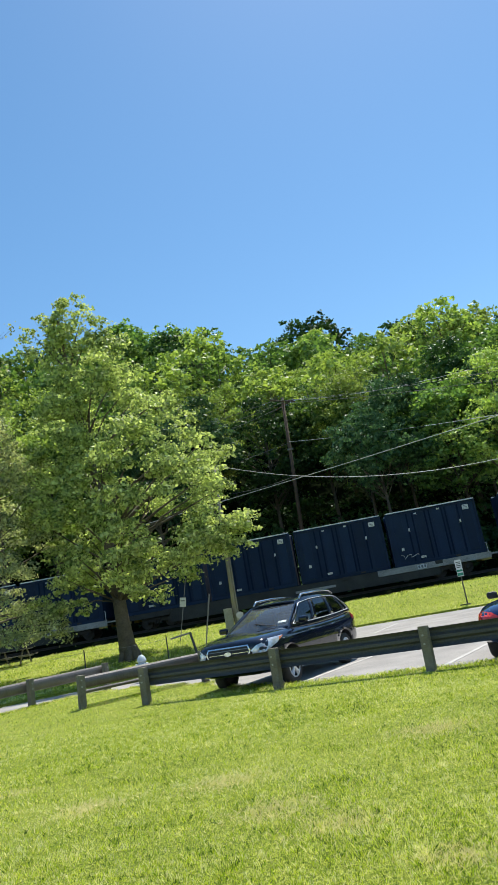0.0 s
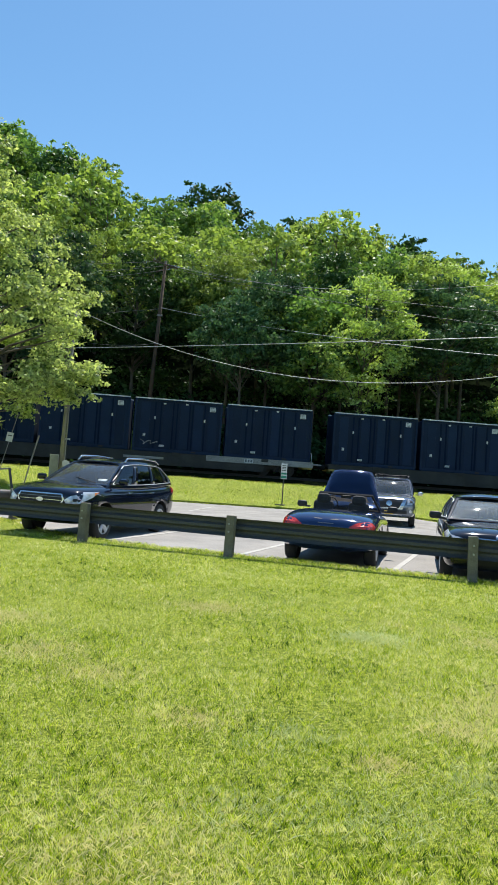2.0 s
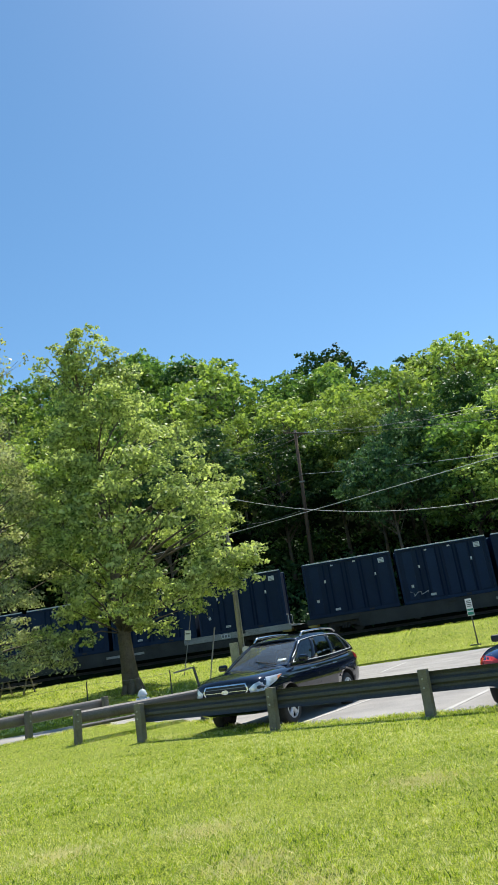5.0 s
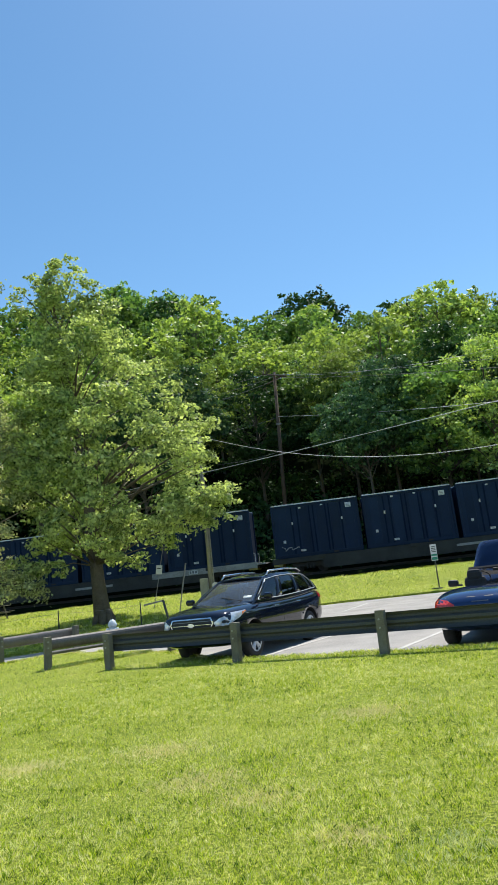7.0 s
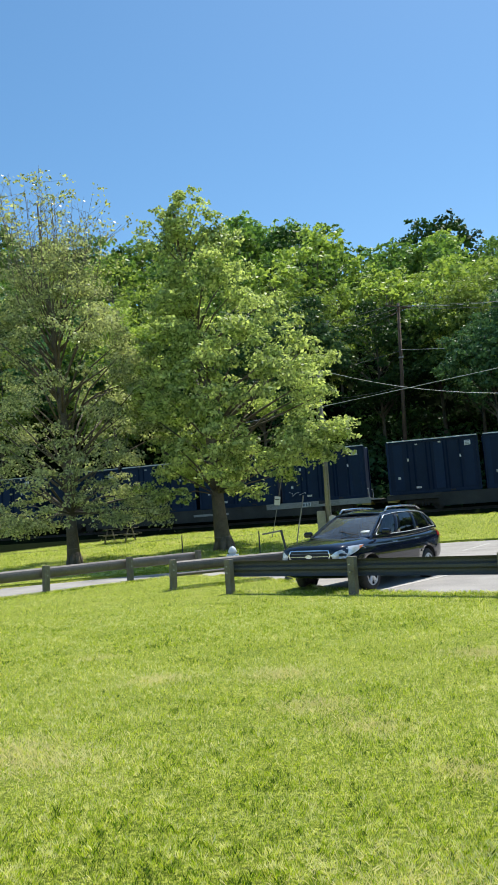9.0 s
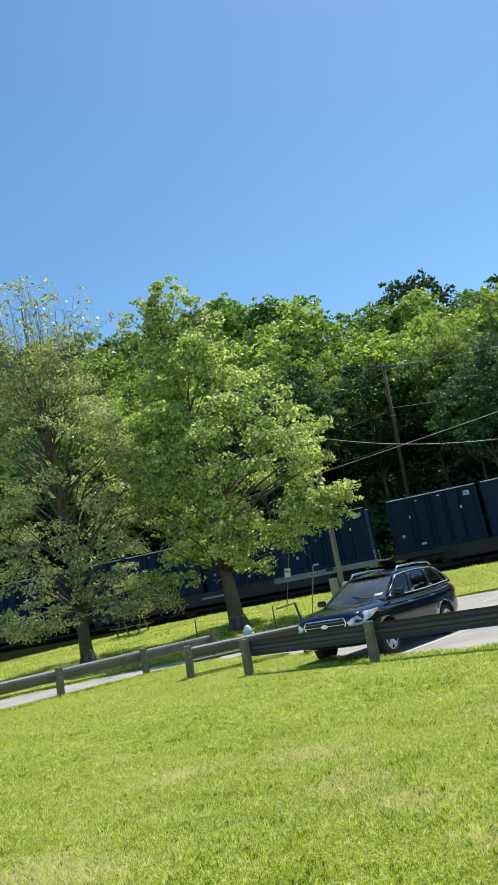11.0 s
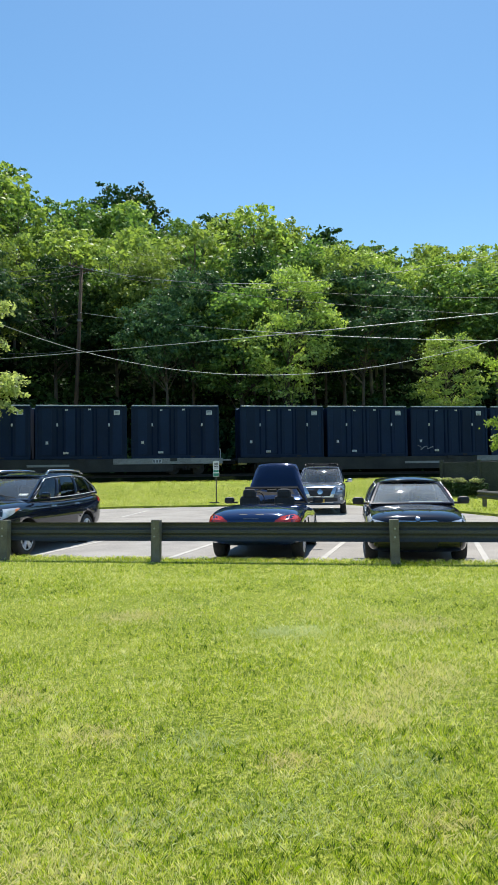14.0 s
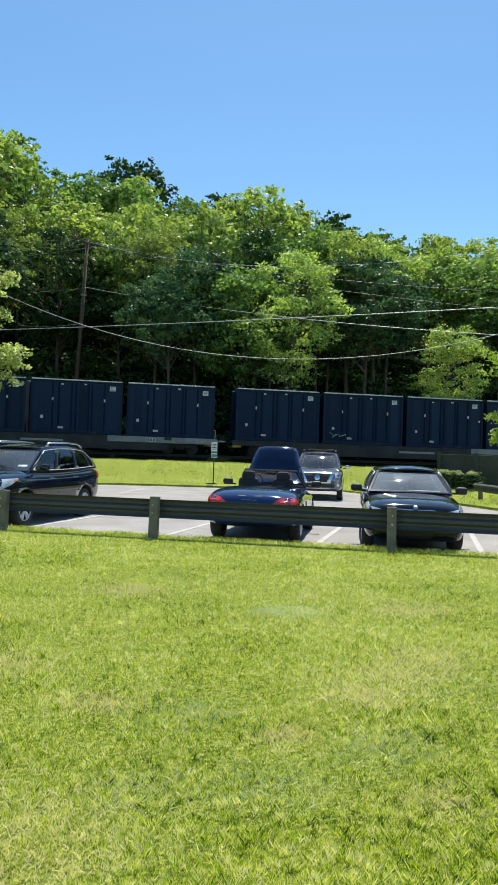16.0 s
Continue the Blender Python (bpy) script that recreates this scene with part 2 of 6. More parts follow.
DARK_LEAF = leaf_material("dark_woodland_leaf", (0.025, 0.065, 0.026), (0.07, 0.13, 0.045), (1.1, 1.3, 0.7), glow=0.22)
# front-row leaf, darkened: shade at the foot of the hill is in its colour
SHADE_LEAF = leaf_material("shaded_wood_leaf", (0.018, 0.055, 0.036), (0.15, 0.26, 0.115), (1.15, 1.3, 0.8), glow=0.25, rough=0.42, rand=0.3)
LOCUST_LEAF = leaf_material("pale_locust_leaf", (0.14, 0.21, 0.06), (0.46, 0.56, 0.2), (1.3, 1.4, 0.55), glow=0.36, rough=0.45)


# ---- mesh helpers ----
def part(name, bm, mat, parent=None, label="", smooth=False):
    """One mesh object out of a bmesh, under a thing or a part."""
    if isinstance(bm, bmesh.types.BMesh):
        me = bpy.data.meshes.new(name)
        bm.to_mesh(me)
        bm.free()
    else:
        me = bm
    if mat and not me.materials:
        me.materials.append(mat)
    if smooth:
        me.polygons.foreach_set("use_smooth", [True] * len(me.polygons))
    ob = new(name, me)
    ob.parent = parent
    if label:
        ob["label"] = label
    return ob


def thing(name, label, category, m=None, group="", kind=""):
    """An Empty at a thing's base."""
    ob = new(name)
    ob.empty_display_size = 0.2
    if m is not None:
        ob.matrix_basis = m
    return tagged(ob, label, category, group, kind)


def box(x, y, z, sx, sy, sz, bevel=0.0, bm=None, turn=None):
    """A box about its centre, with rounded edges."""
    bm = bm or bmesh.new()
    m = Matrix.Translation((x, y, z)) @ (turn or Matrix()) @ Matrix.Diagonal((sx, sy, sz, 1))
    made = bmesh.ops.create_cube(bm, size=1, matrix=m)
    if bevel:
        edges = list({e for v in made["verts"] for e in v.link_edges})
        bmesh.ops.bevel(bm, geom=edges, offset=bevel, segments=2, profile=0.5, affect="EDGES")
    return bm


def rod(a, b, r0, r1=None, seg=10, bm=None):
    """A round bar from a to b."""
    bm = bm or bmesh.new()
    a, b = Vector(a), Vector(b)
    turn = (b - a).to_track_quat("Z", "Y").to_matrix().to_4x4()
    bmesh.ops.create_cone(bm, cap_ends=True, segments=seg, radius1=r0, radius2=r0 if r1 is None else r1, depth=(b - a).length,
                          matrix=Matrix.Translation((a + b) / 2) @ turn)
    return bm


def tube(points, radii, seg=8, bm=None):
    """A tapered tube along points."""
    bm = bm or bmesh.new()
    rings = []
    for i, p in enumerate(points):
        d = (Vector(points[min(i + 1, len(points) - 1)]) - Vector(points[max(i - 1, 0)])).normalized()
        u = d.orthogonal().normalized() if abs(d.z) < 0.95 else d.cross(Vector((0, 1, 0))).normalized()
        w = d.cross(u)
        rings.append([bm.verts.new(Vector(p) + (u * math.cos(2 * math.pi * k / seg) + w * math.sin(2 * math.pi * k / seg)) * radii[i]) for k in range(seg)])
    for r, s in zip(rings, rings[1:]):
        for k in range(seg):
            bm.faces.new((r[k], r[(k + 1) % seg], s[(k + 1) % seg], s[k]))
    bm.faces.new(rings[0][::-1])
    bm.faces.new(rings[-1])
    return bm


def extruded(profile, length, bm=None):
    """A closed outline in y, z drawn along x."""
    bm = bm or bmesh.new()
    a = [bm.verts.new((-length / 2, y, z)) for y, z in profile]
    b = [bm.verts.new((length / 2, y, z)) for y, z in profile]
    n = len(profile)
    for i in range(n):
        bm.faces.new((a[i], a[(i + 1) % n], b[(i + 1) % n], b[i]))
    bm.faces.new(a[::-1])
    bm.faces.new(b)
    bmesh.ops.recalc_face_normals(bm, faces=bm.faces)
    return bm


def quads(name, corners):
    """A mesh of loose four-cornered leaves from an array n x 4 x 3."""
    n = len(corners)
    me = bpy.data.meshes.new(name)
    me.vertices.add(n * 4)
    me.vertices.foreach_set("co", corners.astype(np.float32).ravel())
    me.loops.add(n * 4)
    me.loops.foreach_set("vertex_index", np.arange(n * 4, dtype=np.int32))
    me.polygons.add(n)
    me.polygons.foreach_set("loop_start", np.arange(0, n * 4, 4, dtype=np.int32))
    me.update(calc_edges=True)
    return me


# ---- lie of the land ----
TRACK_SLOPE = -0.115
from mathutils.geometry import delaunay_2d_cdt


def smooth(a, b, v):
    v = min(1.0, max(0.0, (v - a) / (b - a)))
    return v * v * (3 - 2 * v)


def ridge(az):
    """How high the woods stand against the sky, in degrees, along the hill."""
    return float(np.interp(az, (-45, -28, -20, -10, -4, 0.5, 4, 8, 13, 18, 20, 25, 29, 34, 38, 50), (23, 23.4, 24, 25, 24.6, 22.3, 22.2, 22, 20.9, 21, 20, 18.9, 17.9, 17.2, 17, 15.5)))


def land(x, y):
    s = y - TRACK_SLOPE * x
    foot = 34.6 - 10.0 * smooth(1.0, -7.0, x)
    z = 1.08 * smooth(foot - 0.5, 40.0, s)
    z -= 0.75 * smooth(40.4, 44.5, s)
    z += 1.0 * smooth(45.8, 47.4, s)
    z += 0.35 * smooth(53, 56, s)
    far = math.hypot(x, y)
    if s > 55:
        az = math.degrees(math.atan2(x, max(y, 1)))
        top = 1.5 + 125 * math.tan(radians(ridge(az))) - 15.5
        z += (top - 1.7) * min(1.0, max(0.0, (far - 58) / 67)) * smooth(55, 62, s)
    return z


LOT = ((-30, 1), (-16, 10.6), (-9.6, 16.6), (-7.9, 18.7), (-6.6, 20.5), (-4.8, 20.2), (-2.7, 17.6), (-1.5, 15.4), (-0.5, 14.0), (2.7, 12.25), (4.65, 11.2), (6.9, 10.0), (12, 7.4), (22, 2.4), (34, -3.6),
       (36, 6), (20, 12), (15.0, 19.0), (15.3, 24.5), (14.3, 31.6), (10, 32.8), (6.5, 33.5), (3.5, 34.0), (0.2, 33.0), (-2.4, 29.0), (-6, 24.6), (-10, 22.4), (-16, 18.2), (-30, 8))
LOT_Z = -0.085


def in_lot(x, y):
    inside = np.zeros(len(x), bool)
    for (x0, y0), (x1, y1) in zip(LOT, LOT[1:] + LOT[:1]):
        cut = (y0 > y) != (y1 > y)
        inside ^= cut & (x < (x1 - x0) * (y - y0) / ((y1 - y0) or 1e-9) + x0)
    return inside


def footing(x, y):
    """The height of the lawn, or of the sunken asphalt."""
    return LOT_Z if in_lot(np.array([x]), np.array([y]))[0] else land(x, y)


def build_ground():
    """One sheet to the horizon, cut along the lot, which lies a hand lower behind a soil lip."""
    xs = np.unique(np.r_[np.linspace(-900, -60, 14), np.linspace(-60, -22, 20), np.linspace(-22, 24, 93), np.linspace(24, 70, 24), np.linspace(70, 900, 14)])
    ys = np.unique(np.r_[np.linspace(-700, -12, 12), np.linspace(-12, 20, 33), np.linspace(20, 60, 101), np.linspace(60, 150, 46), np.linspace(150, 1500, 14)])
    bm = bmesh.new()
    made = {}

    def vert(x, y, z=None):
        key = (round(x, 4), round(y, 4), z)
        if key not in made:
            made[key] = bm.verts.new((x, y, land(x, y) if z is None else z))
        return made[key]

    for y0, y1 in zip(ys, ys[1:]):
        for x0, x1 in zip(xs, xs[1:]):
            if not (-41 < x0 and x1 < 41 and -13 < y0 and y1 < 61):
                bm.faces.new((vert(x0, y0), vert(x1, y0), vert(x1, y1), vert(x0, y1)))
    flat = [Vector((x, y)) for y in ys if -13 < y < 61 for x in xs if -41 < x < 41]
    n = len(flat)
    loop = [(n + k, n + (k + 1) % len(LOT)) for k in range(len(LOT))]
    v2, _, tris, *_ = delaunay_2d_cdt(flat + [Vector(p) for p in LOT], loop, [], 0, 1e-5)
    mid = np.array([[sum(v2[i].x for i in t) / 3, sum(v2[i].y for i in t) / 3] for t in tris])
    for t, inside in zip(tris, in_lot(mid[:, 0], mid[:, 1])):
        if not inside:
            f = bm.faces.new([vert(v2[i].x, v2[i].y) for i in t])
            f.normal_update()
            if f.normal.z < 0:
                f.normal_flip()
    for p, q in zip(LOT, LOT[1:] + LOT[:1]):
        bm.faces.new([bm.verts.new((*p, land(*p))), bm.verts.new((*q, land(*q))), bm.verts.new((*q, LOT_Z - 0.04)), bm.verts.new((*p, LOT_Z - 0.04))])
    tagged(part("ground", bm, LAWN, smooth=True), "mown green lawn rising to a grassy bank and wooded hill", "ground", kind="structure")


build_ground()


def flat_area(name, outline, z, mat, label, category, thick=0.05):
    bm = bmesh.new()
    f = bm.faces.new([bm.verts.new((x, y, z)) for x, y in outline])
    if f.normal.z < 0:
        f.normal_flip()
    low = bmesh.ops.extrude_face_region(bm, geom=[f])
    bmesh.ops.translate(bm, verts=[v for v in low["geom"] if isinstance(v, bmesh.types.BMVert)], vec=(0, 0, -thick))
    bmesh.ops.recalc_face_normals(bm, faces=bm.faces)
    bmesh.ops.triangulate(bm, faces=bm.faces)
    return tagged(part(name, bm, mat), label, category, kind="structure")


flat_area("parking_lot", LOT, LOT_Z, ASPHALT, "sun-bleached grey asphalt parking lot and driveway", "parking lot")


def line(a, b, w=0.11):
    a, b = Vector((*a, LOT_Z + 0.004)), Vector((*b, LOT_Z + 0.004))
    d = b - a
    turn = Matrix.Rotation(math.atan2(d.y, d.x), 4, "Z")
    c = (a + b) / 2
    tagged(part("parking_line", box(c.x, c.y, c.z, d.length, w, 0.004, turn=turn), LINE_PAINT), "worn white painted parking bay line", "road marking", "parking bay lines", "structure")


for k in range(-1, 5):
    p0 = Vector((2.05, 12.75)) + Vector((2.55, -1.42)) * k
    line(p0, p0 + Vector((0.52, 0.855)) * 4.6)
for k in (0, 3):
    p0 = Vector((4.5, 31.2)) + Vector((2.75, -0.5)) * k
    line(p0, p0 + Vector((-0.35, -0.93)) * 4.6)


# ---- guard rails ----
W_BEAM = [(0.0, 0.165), (0.05, 0.14), (0.085, 0.10), (0.085, 0.065), (0.03, 0.025), (0.03, -0.025), (0.085, -0.065), (0.085, -0.10), (0.05, -0.14), (0.0, -0.165)]
W_BEAM = W_BEAM + [(y - 0.006, z) for y, z in W_BEAM[::-1]]


ROUND_BEAM = [(0.085 + 0.075 * math.cos(a), 0.165 * math.sin(a)) for a in np.linspace(0, 2 * math.pi, 17)[:-1]]


def guard_rail(points, posts, label, mat, face=1, top=0.68, post_top=0.73, height=0.33, second=False, profile=None):
    """A corrugated steel beam bolted to square timber posts; face: the side of the line on which the beam hangs."""
    root = thing("guard_rail", label, "guard rail", pose(points[0][0], points[0][1], 0))
    base = Vector((points[0][0], points[0][1], 0))
    for a, b in zip(points, points[1:]):
        a, b = Vector((*a, 0)), Vector((*b, 0))
        d = b - a
        turn = Matrix.Rotation(math.atan2(d.y, d.x), 4, "Z")
        bm = extruded([(face * (y + 0.085) * 1.0, z * height / 0.33) for y, z in profile or W_BEAM], d.length)
        bm.transform(Matrix.Translation((a + b) / 2 - base + Vector((0, 0, top - height / 2))) @ turn)
        part("beam", bm, mat, root)
        if second:
            bm = rod((0, 0, 0), d, 0.04)
            bm.transform(Matrix.Translation(a - base + Vector((0, 0, 0.36))))
            part("lower_bar", bm, mat, root, "rusty lower round bar")
    for i, (x, y) in enumerate(posts):
        a, b = Vector((*points[0], 0)), Vector((*points[-1], 0))
        ang = math.atan2((b - a).y, (b - a).x)
        rnd = random.Random(i * 7 + len(posts))
        bm = box(0, 0, (post_top - 0.3) / 2, 0.155, 0.15, post_top + 0.3, 0.012)
        bm.transform(Matrix.Translation((x - base.x, y - base.y, 0)) @ pose(0, 0, 0, rnd.uniform(-1.5, 1.5), rnd.uniform(-1.5, 1.5), math.degrees(ang)))
        p = part("post", bm, POST_WOOD, root)
        for dz in (0.07, -0.07):
            q = Vector((x - base.x, y - base.y, top - height / 2 + dz)) + Matrix.Rotation(ang, 3, "Z") @ Vector((0.0, -0.085 * face, 0))
            part("bolt", rod(q, q + Matrix.Rotation(ang, 3, "Z") @ Vector((0, -0.02 * face, 0)), 0.016, seg=8), BOLT, p)
    return root


guard_rail([(-3.42, 14.91), (-0.61, 13.5), (1.97, 12.21), (5.65, 10.37), (9.2, 8.6), (12.8, 6.8), (16.4, 5.0)],
           [(-3.34, 14.87), (-0.61, 13.5), (1.97, 12.21), (5.65, 10.37), (9.2, 8.6), (12.8, 6.8), (16.3, 5.05)],
           "weathered dark steel guard rail on grey timber posts along the lot", RAIL_STEEL)
guard_rail([(-5.08, 16.3), (-2.35, 18.3)], [(-5.08, 16.3), (-2.5, 18.2)], "rusty worn guard rail with a lower bar beside the driveway", RAIL_WORN, second=True, profile=ROUND_BEAM, height=0.26)
guard_rail([(-16.0, 6.0), (-8.88, 17.2), (-7.4, 19.55), (-5.85, 21.6)], [(-14.2, 8.8), (-10.6, 14.5), (-8.88, 17.2), (-7.4, 19.55), (-5.85, 21.6)],
           "weathered guard rail on timber posts along the driveway", RAIL_WORN, profile=ROUND_BEAM, height=0.3)
guard_rail([(17.9, 25.6), (16.3, 20.2), (15.3, 16.6), (14.4, 13.4)], [(17.8, 25.2), (17.0, 22.6), (16.3, 20.2), (15.6, 17.8), (15.0, 15.4)],
           "grey steel guard rail at the far side of the lot", RAIL_STEEL, face=-1)


# ---- railway ----
TRACK_TURN = math.degrees(math.atan(TRACK_SLOPE))
ALONG = Vector((1, TRACK_SLOPE, 0)).normalized()
SPEED = 13.36
TRACK_Y = 50.25
RAIL_TOP = 1.52


def on_track(u, z=0.0):
    """The pose of a thing on the track, u metres along it."""
    p = Vector((0, TRACK_Y, z)) + ALONG * u
    return pose(*p, 0, 0, TRACK_TURN)


def build_track():
    bm = extruded([(-2.9, -0.9), (-1.75, -0.2), (1.75, -0.2), (2.9, -0.9)], 300)
    bm.transform(on_track(0, RAIL_TOP))
    tagged(part("track_bed", bm, BALLAST), "dark crushed-stone ballast bed under the railway track", "ballast", kind="structure")
    track = thing("railway_track", "steel rails on dark wooden ties in ballast", "railway track", on_track(0, RAIL_TOP), kind="structure")
    head = [(-0.035, 0), (0.035, 0), (0.035, -0.04), (0.01, -0.05), (0.01, -0.14), (0.07, -0.165), (-0.07, -0.165), (-0.01, -0.14), (-0.01, -0.05), (-0.035, -0.04)]
    for y in (-0.75, 0.75):
        part("rail", extruded([(y + a, b) for a, b in head], 260), BOGIE, track)
    tie = box(0, 0, -0.24, 0.23, 2.6, 0.17, 0.01)
    first = part("tie", tie, TIE, track)
    for k in range(1, 140):
        o = new("tie", first.data)
        o.parent = track
        o.location = ((k // 2 + 1) * 0.55 * (1 if k % 2 else -1), 0, 0)


build_track()

BOX_L, BOX_W, BOX_H = 6.14, 2.5, 3.66
DECK = 2.66 - RAIL_TOP


def container(graffiti):
    """A tall blue waste container; its origin lies under the middle of its floor."""
    root = thing("shipping_container", "tall navy blue steel container with white labels on a rail car", "container", group="containers on the train")
    L, W, H = BOX_L / 2, BOX_W / 2, BOX_H
    part("body", box(0, 0, H / 2, BOX_L - 0.16, BOX_W - 0.14, H - 0.12, 0.01), NAVY, root)
    for x in (-L + 0.07, L - 0.07):
        for y in (-W + 0.07, W - 0.07):
            part("corner_post", box(x, y, H / 2, 0.14, 0.14, H, 0.015), NAVY, root)
    for y in (-W + 0.05, W - 0.05):
        part("bottom_rail", box(0, y, 0.09, BOX_L - 0.28, 0.1, 0.18, 0.01), NAVY, root)
        part("top_rail", box(0, y, H - 0.06, BOX_L - 0.28, 0.1, 0.1, 0.01), NAVY, root)
        # added strip: sun catching the top rail is painted as a pale colour
        part("sunlit_roof_edge", box(0, y, H + 0.03, BOX_L - 0.1, 0.08, 0.075, 0.008), EDGE_METAL, root, "pale roof edge strip with sunlight put into its colour")
    for y in (-W + 0.055, W - 0.055):
        for x in (-1.62, -1.22, -0.36, -0.08, 0.78, 1.0, 1.85):
            part("rib", box(x, y, H / 2 + 0.02, 0.10, 0.06, H - 0.42, 0.012), NAVY_DARK, root)
    for x in (-2.3, -0.75, 0.45, 1.4, 2.4):
        part("wall_panel", box(x, -W + 0.065, H / 2 + 0.02, 0.62, 0.03, H - 0.5, 0.012), NAVY, root)
    f = -W + 0.018
    for x, z, sx, sz in ((2.38, H - 0.46, 0.40, 0.32), (0.55, H - 0.24, 0.18, 0.10), (-1.62, 2.35, 0.1, 0.2), (1.85, 2.35, 0.1, 0.2), (-2.3, 1.12, 0.17, 0.2), (-1.05, 0.42, 0.34, 0.14), (-1.0, H - 0.28, 0.17, 0.09)):
        plate = part("label_plate", box(x, f, z, sx, 0.014, sz, 0.003), DECAL, root, "small white printed label")
        n = 3 if sx > 0.3 else 2
        for k in range(n):
            part("print_bar", box(x, f - 0.009, z - sz * 0.3 + k * sz * 0.6 / max(1, n - 1), sx * 0.7, 0.004, sz * 0.1), DECAL_INK, plate)
    for y in (-W + 0.03,):
        part("fork_pocket", box(1.2, y - 0.022, 0.1, 0.34, 0.02, 0.11, 0.005), BOGIE, root)
    if graffiti:
        pts = [Vector((-2.55 + 0.16 * k + 0.1 * math.sin(2.1 * k), f - 0.012, 0.62 + 0.2 * math.sin(1.9 * k + 1) * (1 - k * 0.08))) for k in range(9)]
        part("spray_mark", tube(pts, [0.018] * 9, seg=5), GRAFFITI, root, "pale looping spray paint marks")
    return root


def rail_car():
    """A long low flat car; its origin lies on the rail top under its middle."""
    root = thing("rail_car", "long dusty flat car with black bogies and a white end beam", "rail car", group="rail cars of the train")
    L = 25.9
    part("deck", box(0, 0, DECK - 0.12, L, 2.5, 0.2, 0.01), SILL, root)
    for y in (-1.24, 1.24):
        part("side_sill", extruded([(y - 0.05, DECK - 0.05), (y + 0.05, DECK - 0.05), (y + 0.05, DECK - 0.92), (y - 0.05, DECK - 0.92)], L - 7.0), SILL, root, "dusty grey-brown side sill")
        part("end_sill", box(-L / 2 + 1.75, y, DECK - 0.2, 3.5, 0.1, 0.36, 0.01), SILL, root)
        beam = part("white_beam", box(L / 2 - 3.8, y * 1.045, DECK - 0.2, 7.6, 0.06, 0.4, 0.012), SILL_WHITE, root, "chalky white beam with a printed mark")
        part("mark_bar", box(L / 2 - 4.6, y * 1.075, DECK - 0.2, 0.62, 0.02, 0.26, 0.004), DECAL, beam)
        for k in range(3):
            part("mark_ink", box(L / 2 - 4.8 + 0.2 * k, y * 1.086, DECK - 0.2, 0.13, 0.012, 0.18, 0.004), DECAL_INK, beam)
        part("side_plate", box(1.0, y * 1.04, DECK - 0.45, 2.8, 0.05, 0.16, 0.01), SILL_WHITE, root, "pale painted side plate")
        for x in (-9.5, -3.2, 3.2, 9.5):
            part("lock_bracket", box(x, y * 1.03, DECK - 0.1, 0.5, 0.16, 0.22, 0.015), SILL, root)
    for x0 in (L / 2 - 0.12, L / 2 - 1.0):
        for y in (-1.15, 1.15):
            part("handrail_post", rod((x0, y, DECK - 0.02), (x0, y, DECK + 0.62), 0.025, seg=6), EDGE_METAL, root)
    for y in (-1.15, 1.15):
        part("handrail", rod((L / 2 - 1.0, y, DECK + 0.62), (L / 2 - 0.12, y, DECK + 0.62), 0.025, seg=6), EDGE_METAL, root)
    part("end_platform", box(L / 2 + 0.25, 0, DECK - 0.15, 0.7, 2.5, 0.1, 0.01), SILL_WHITE, root)
    for s in (-1, 1):
        bogie = part("bogie", box(s * 10.4, 0, 0.52, 2.6, 1.5, 0.28, 0.03), BOGIE, root)
        for y in (-1.0, 1.0):
            frame_bm = extruded([(y - 0.07, 0.45), (y + 0.07, 0.45), (y + 0.07, 0.72), (y - 0.07, 0.72)], 2.3)
            frame_bm.transform(Matrix.Translation((s * 10.4, 0, 0)))
            part("side_frame", frame_bm, BOGIE, bogie)
            for x in (-0.88, 0.88):
                part("wheel", rod((s * 10.4 + x, y * 0.69, 0.43), (s * 10.4 + x, y * 0.83, 0.43), 0.43, seg=20), BOGIE, bogie)
                part("axle_box", box(s * 10.4 + x, y * 1.07, 0.43, 0.26, 0.16, 0.26, 0.03), BOGIE, bogie)
            for x in (-0.2, 0.0, 0.2):
                part("spring", rod((s * 10.4 + x, y * 1.07, 0.3), (s * 10.4 + x, y * 1.07, 0.6), 0.07, seg=8), BOGIE, bogie)
        part("coupler", box(s * (L / 2 + 0.45), 0, 0.85, 0.9, 0.3, 0.3, 0.04), BOGIE, root)
    for s in (-1, 1):
        for y in (-1.22, 1.22):
            part("corner_step", box(s * (L / 2 - 0.35), y, DECK - 0.42, 0.62, 0.07, 0.2, 0.012), STEP_YELLOW, root, "faded yellow corner step")
    part("brake_gear", box(-2.0, 0, 0.45, 3.0, 1.2, 0.3, 0.05), BOGIE, root)
    return root


TRAIN = []
CAR_PITCH, FIRST_END = 27.0, -12.92
car_model, box_model, tagged_box = rail_car(), container(False), container(True)
used = [False, False, False]
for k in range(-2, 9):
    end = FIRST_END - CAR_PITCH * k
    centre = end - (3 * 6.44 + BOX_L) / 2
    if k == -2:
        car = car_model
    else:
        car = copy_thing(car_model, on_track(0))
    TRAIN.append((car, centre, RAIL_TOP))
    for j in range(4):
        special = (k * 4 + j) % 5 == 1
        src = tagged_box if special else box_model
        if not used[special]:
            used[special], b = True, src
        else:
            b = copy_thing(src, on_track(0))
        if special:
            b["label"] = "tall navy blue steel container with pale spray paint marks"
        TRAIN.append((b, end - BOX_L / 2 - 6.44 * j, RAIL_TOP + DECK + 0.005))
for ob, u, z in TRAIN:
    ob.matrix_basis = on_track(u, z)


# ---- trees ----
def unit(v):
    return v / np.maximum(np.linalg.norm(v, axis=-1, keepdims=True), 1e-6)


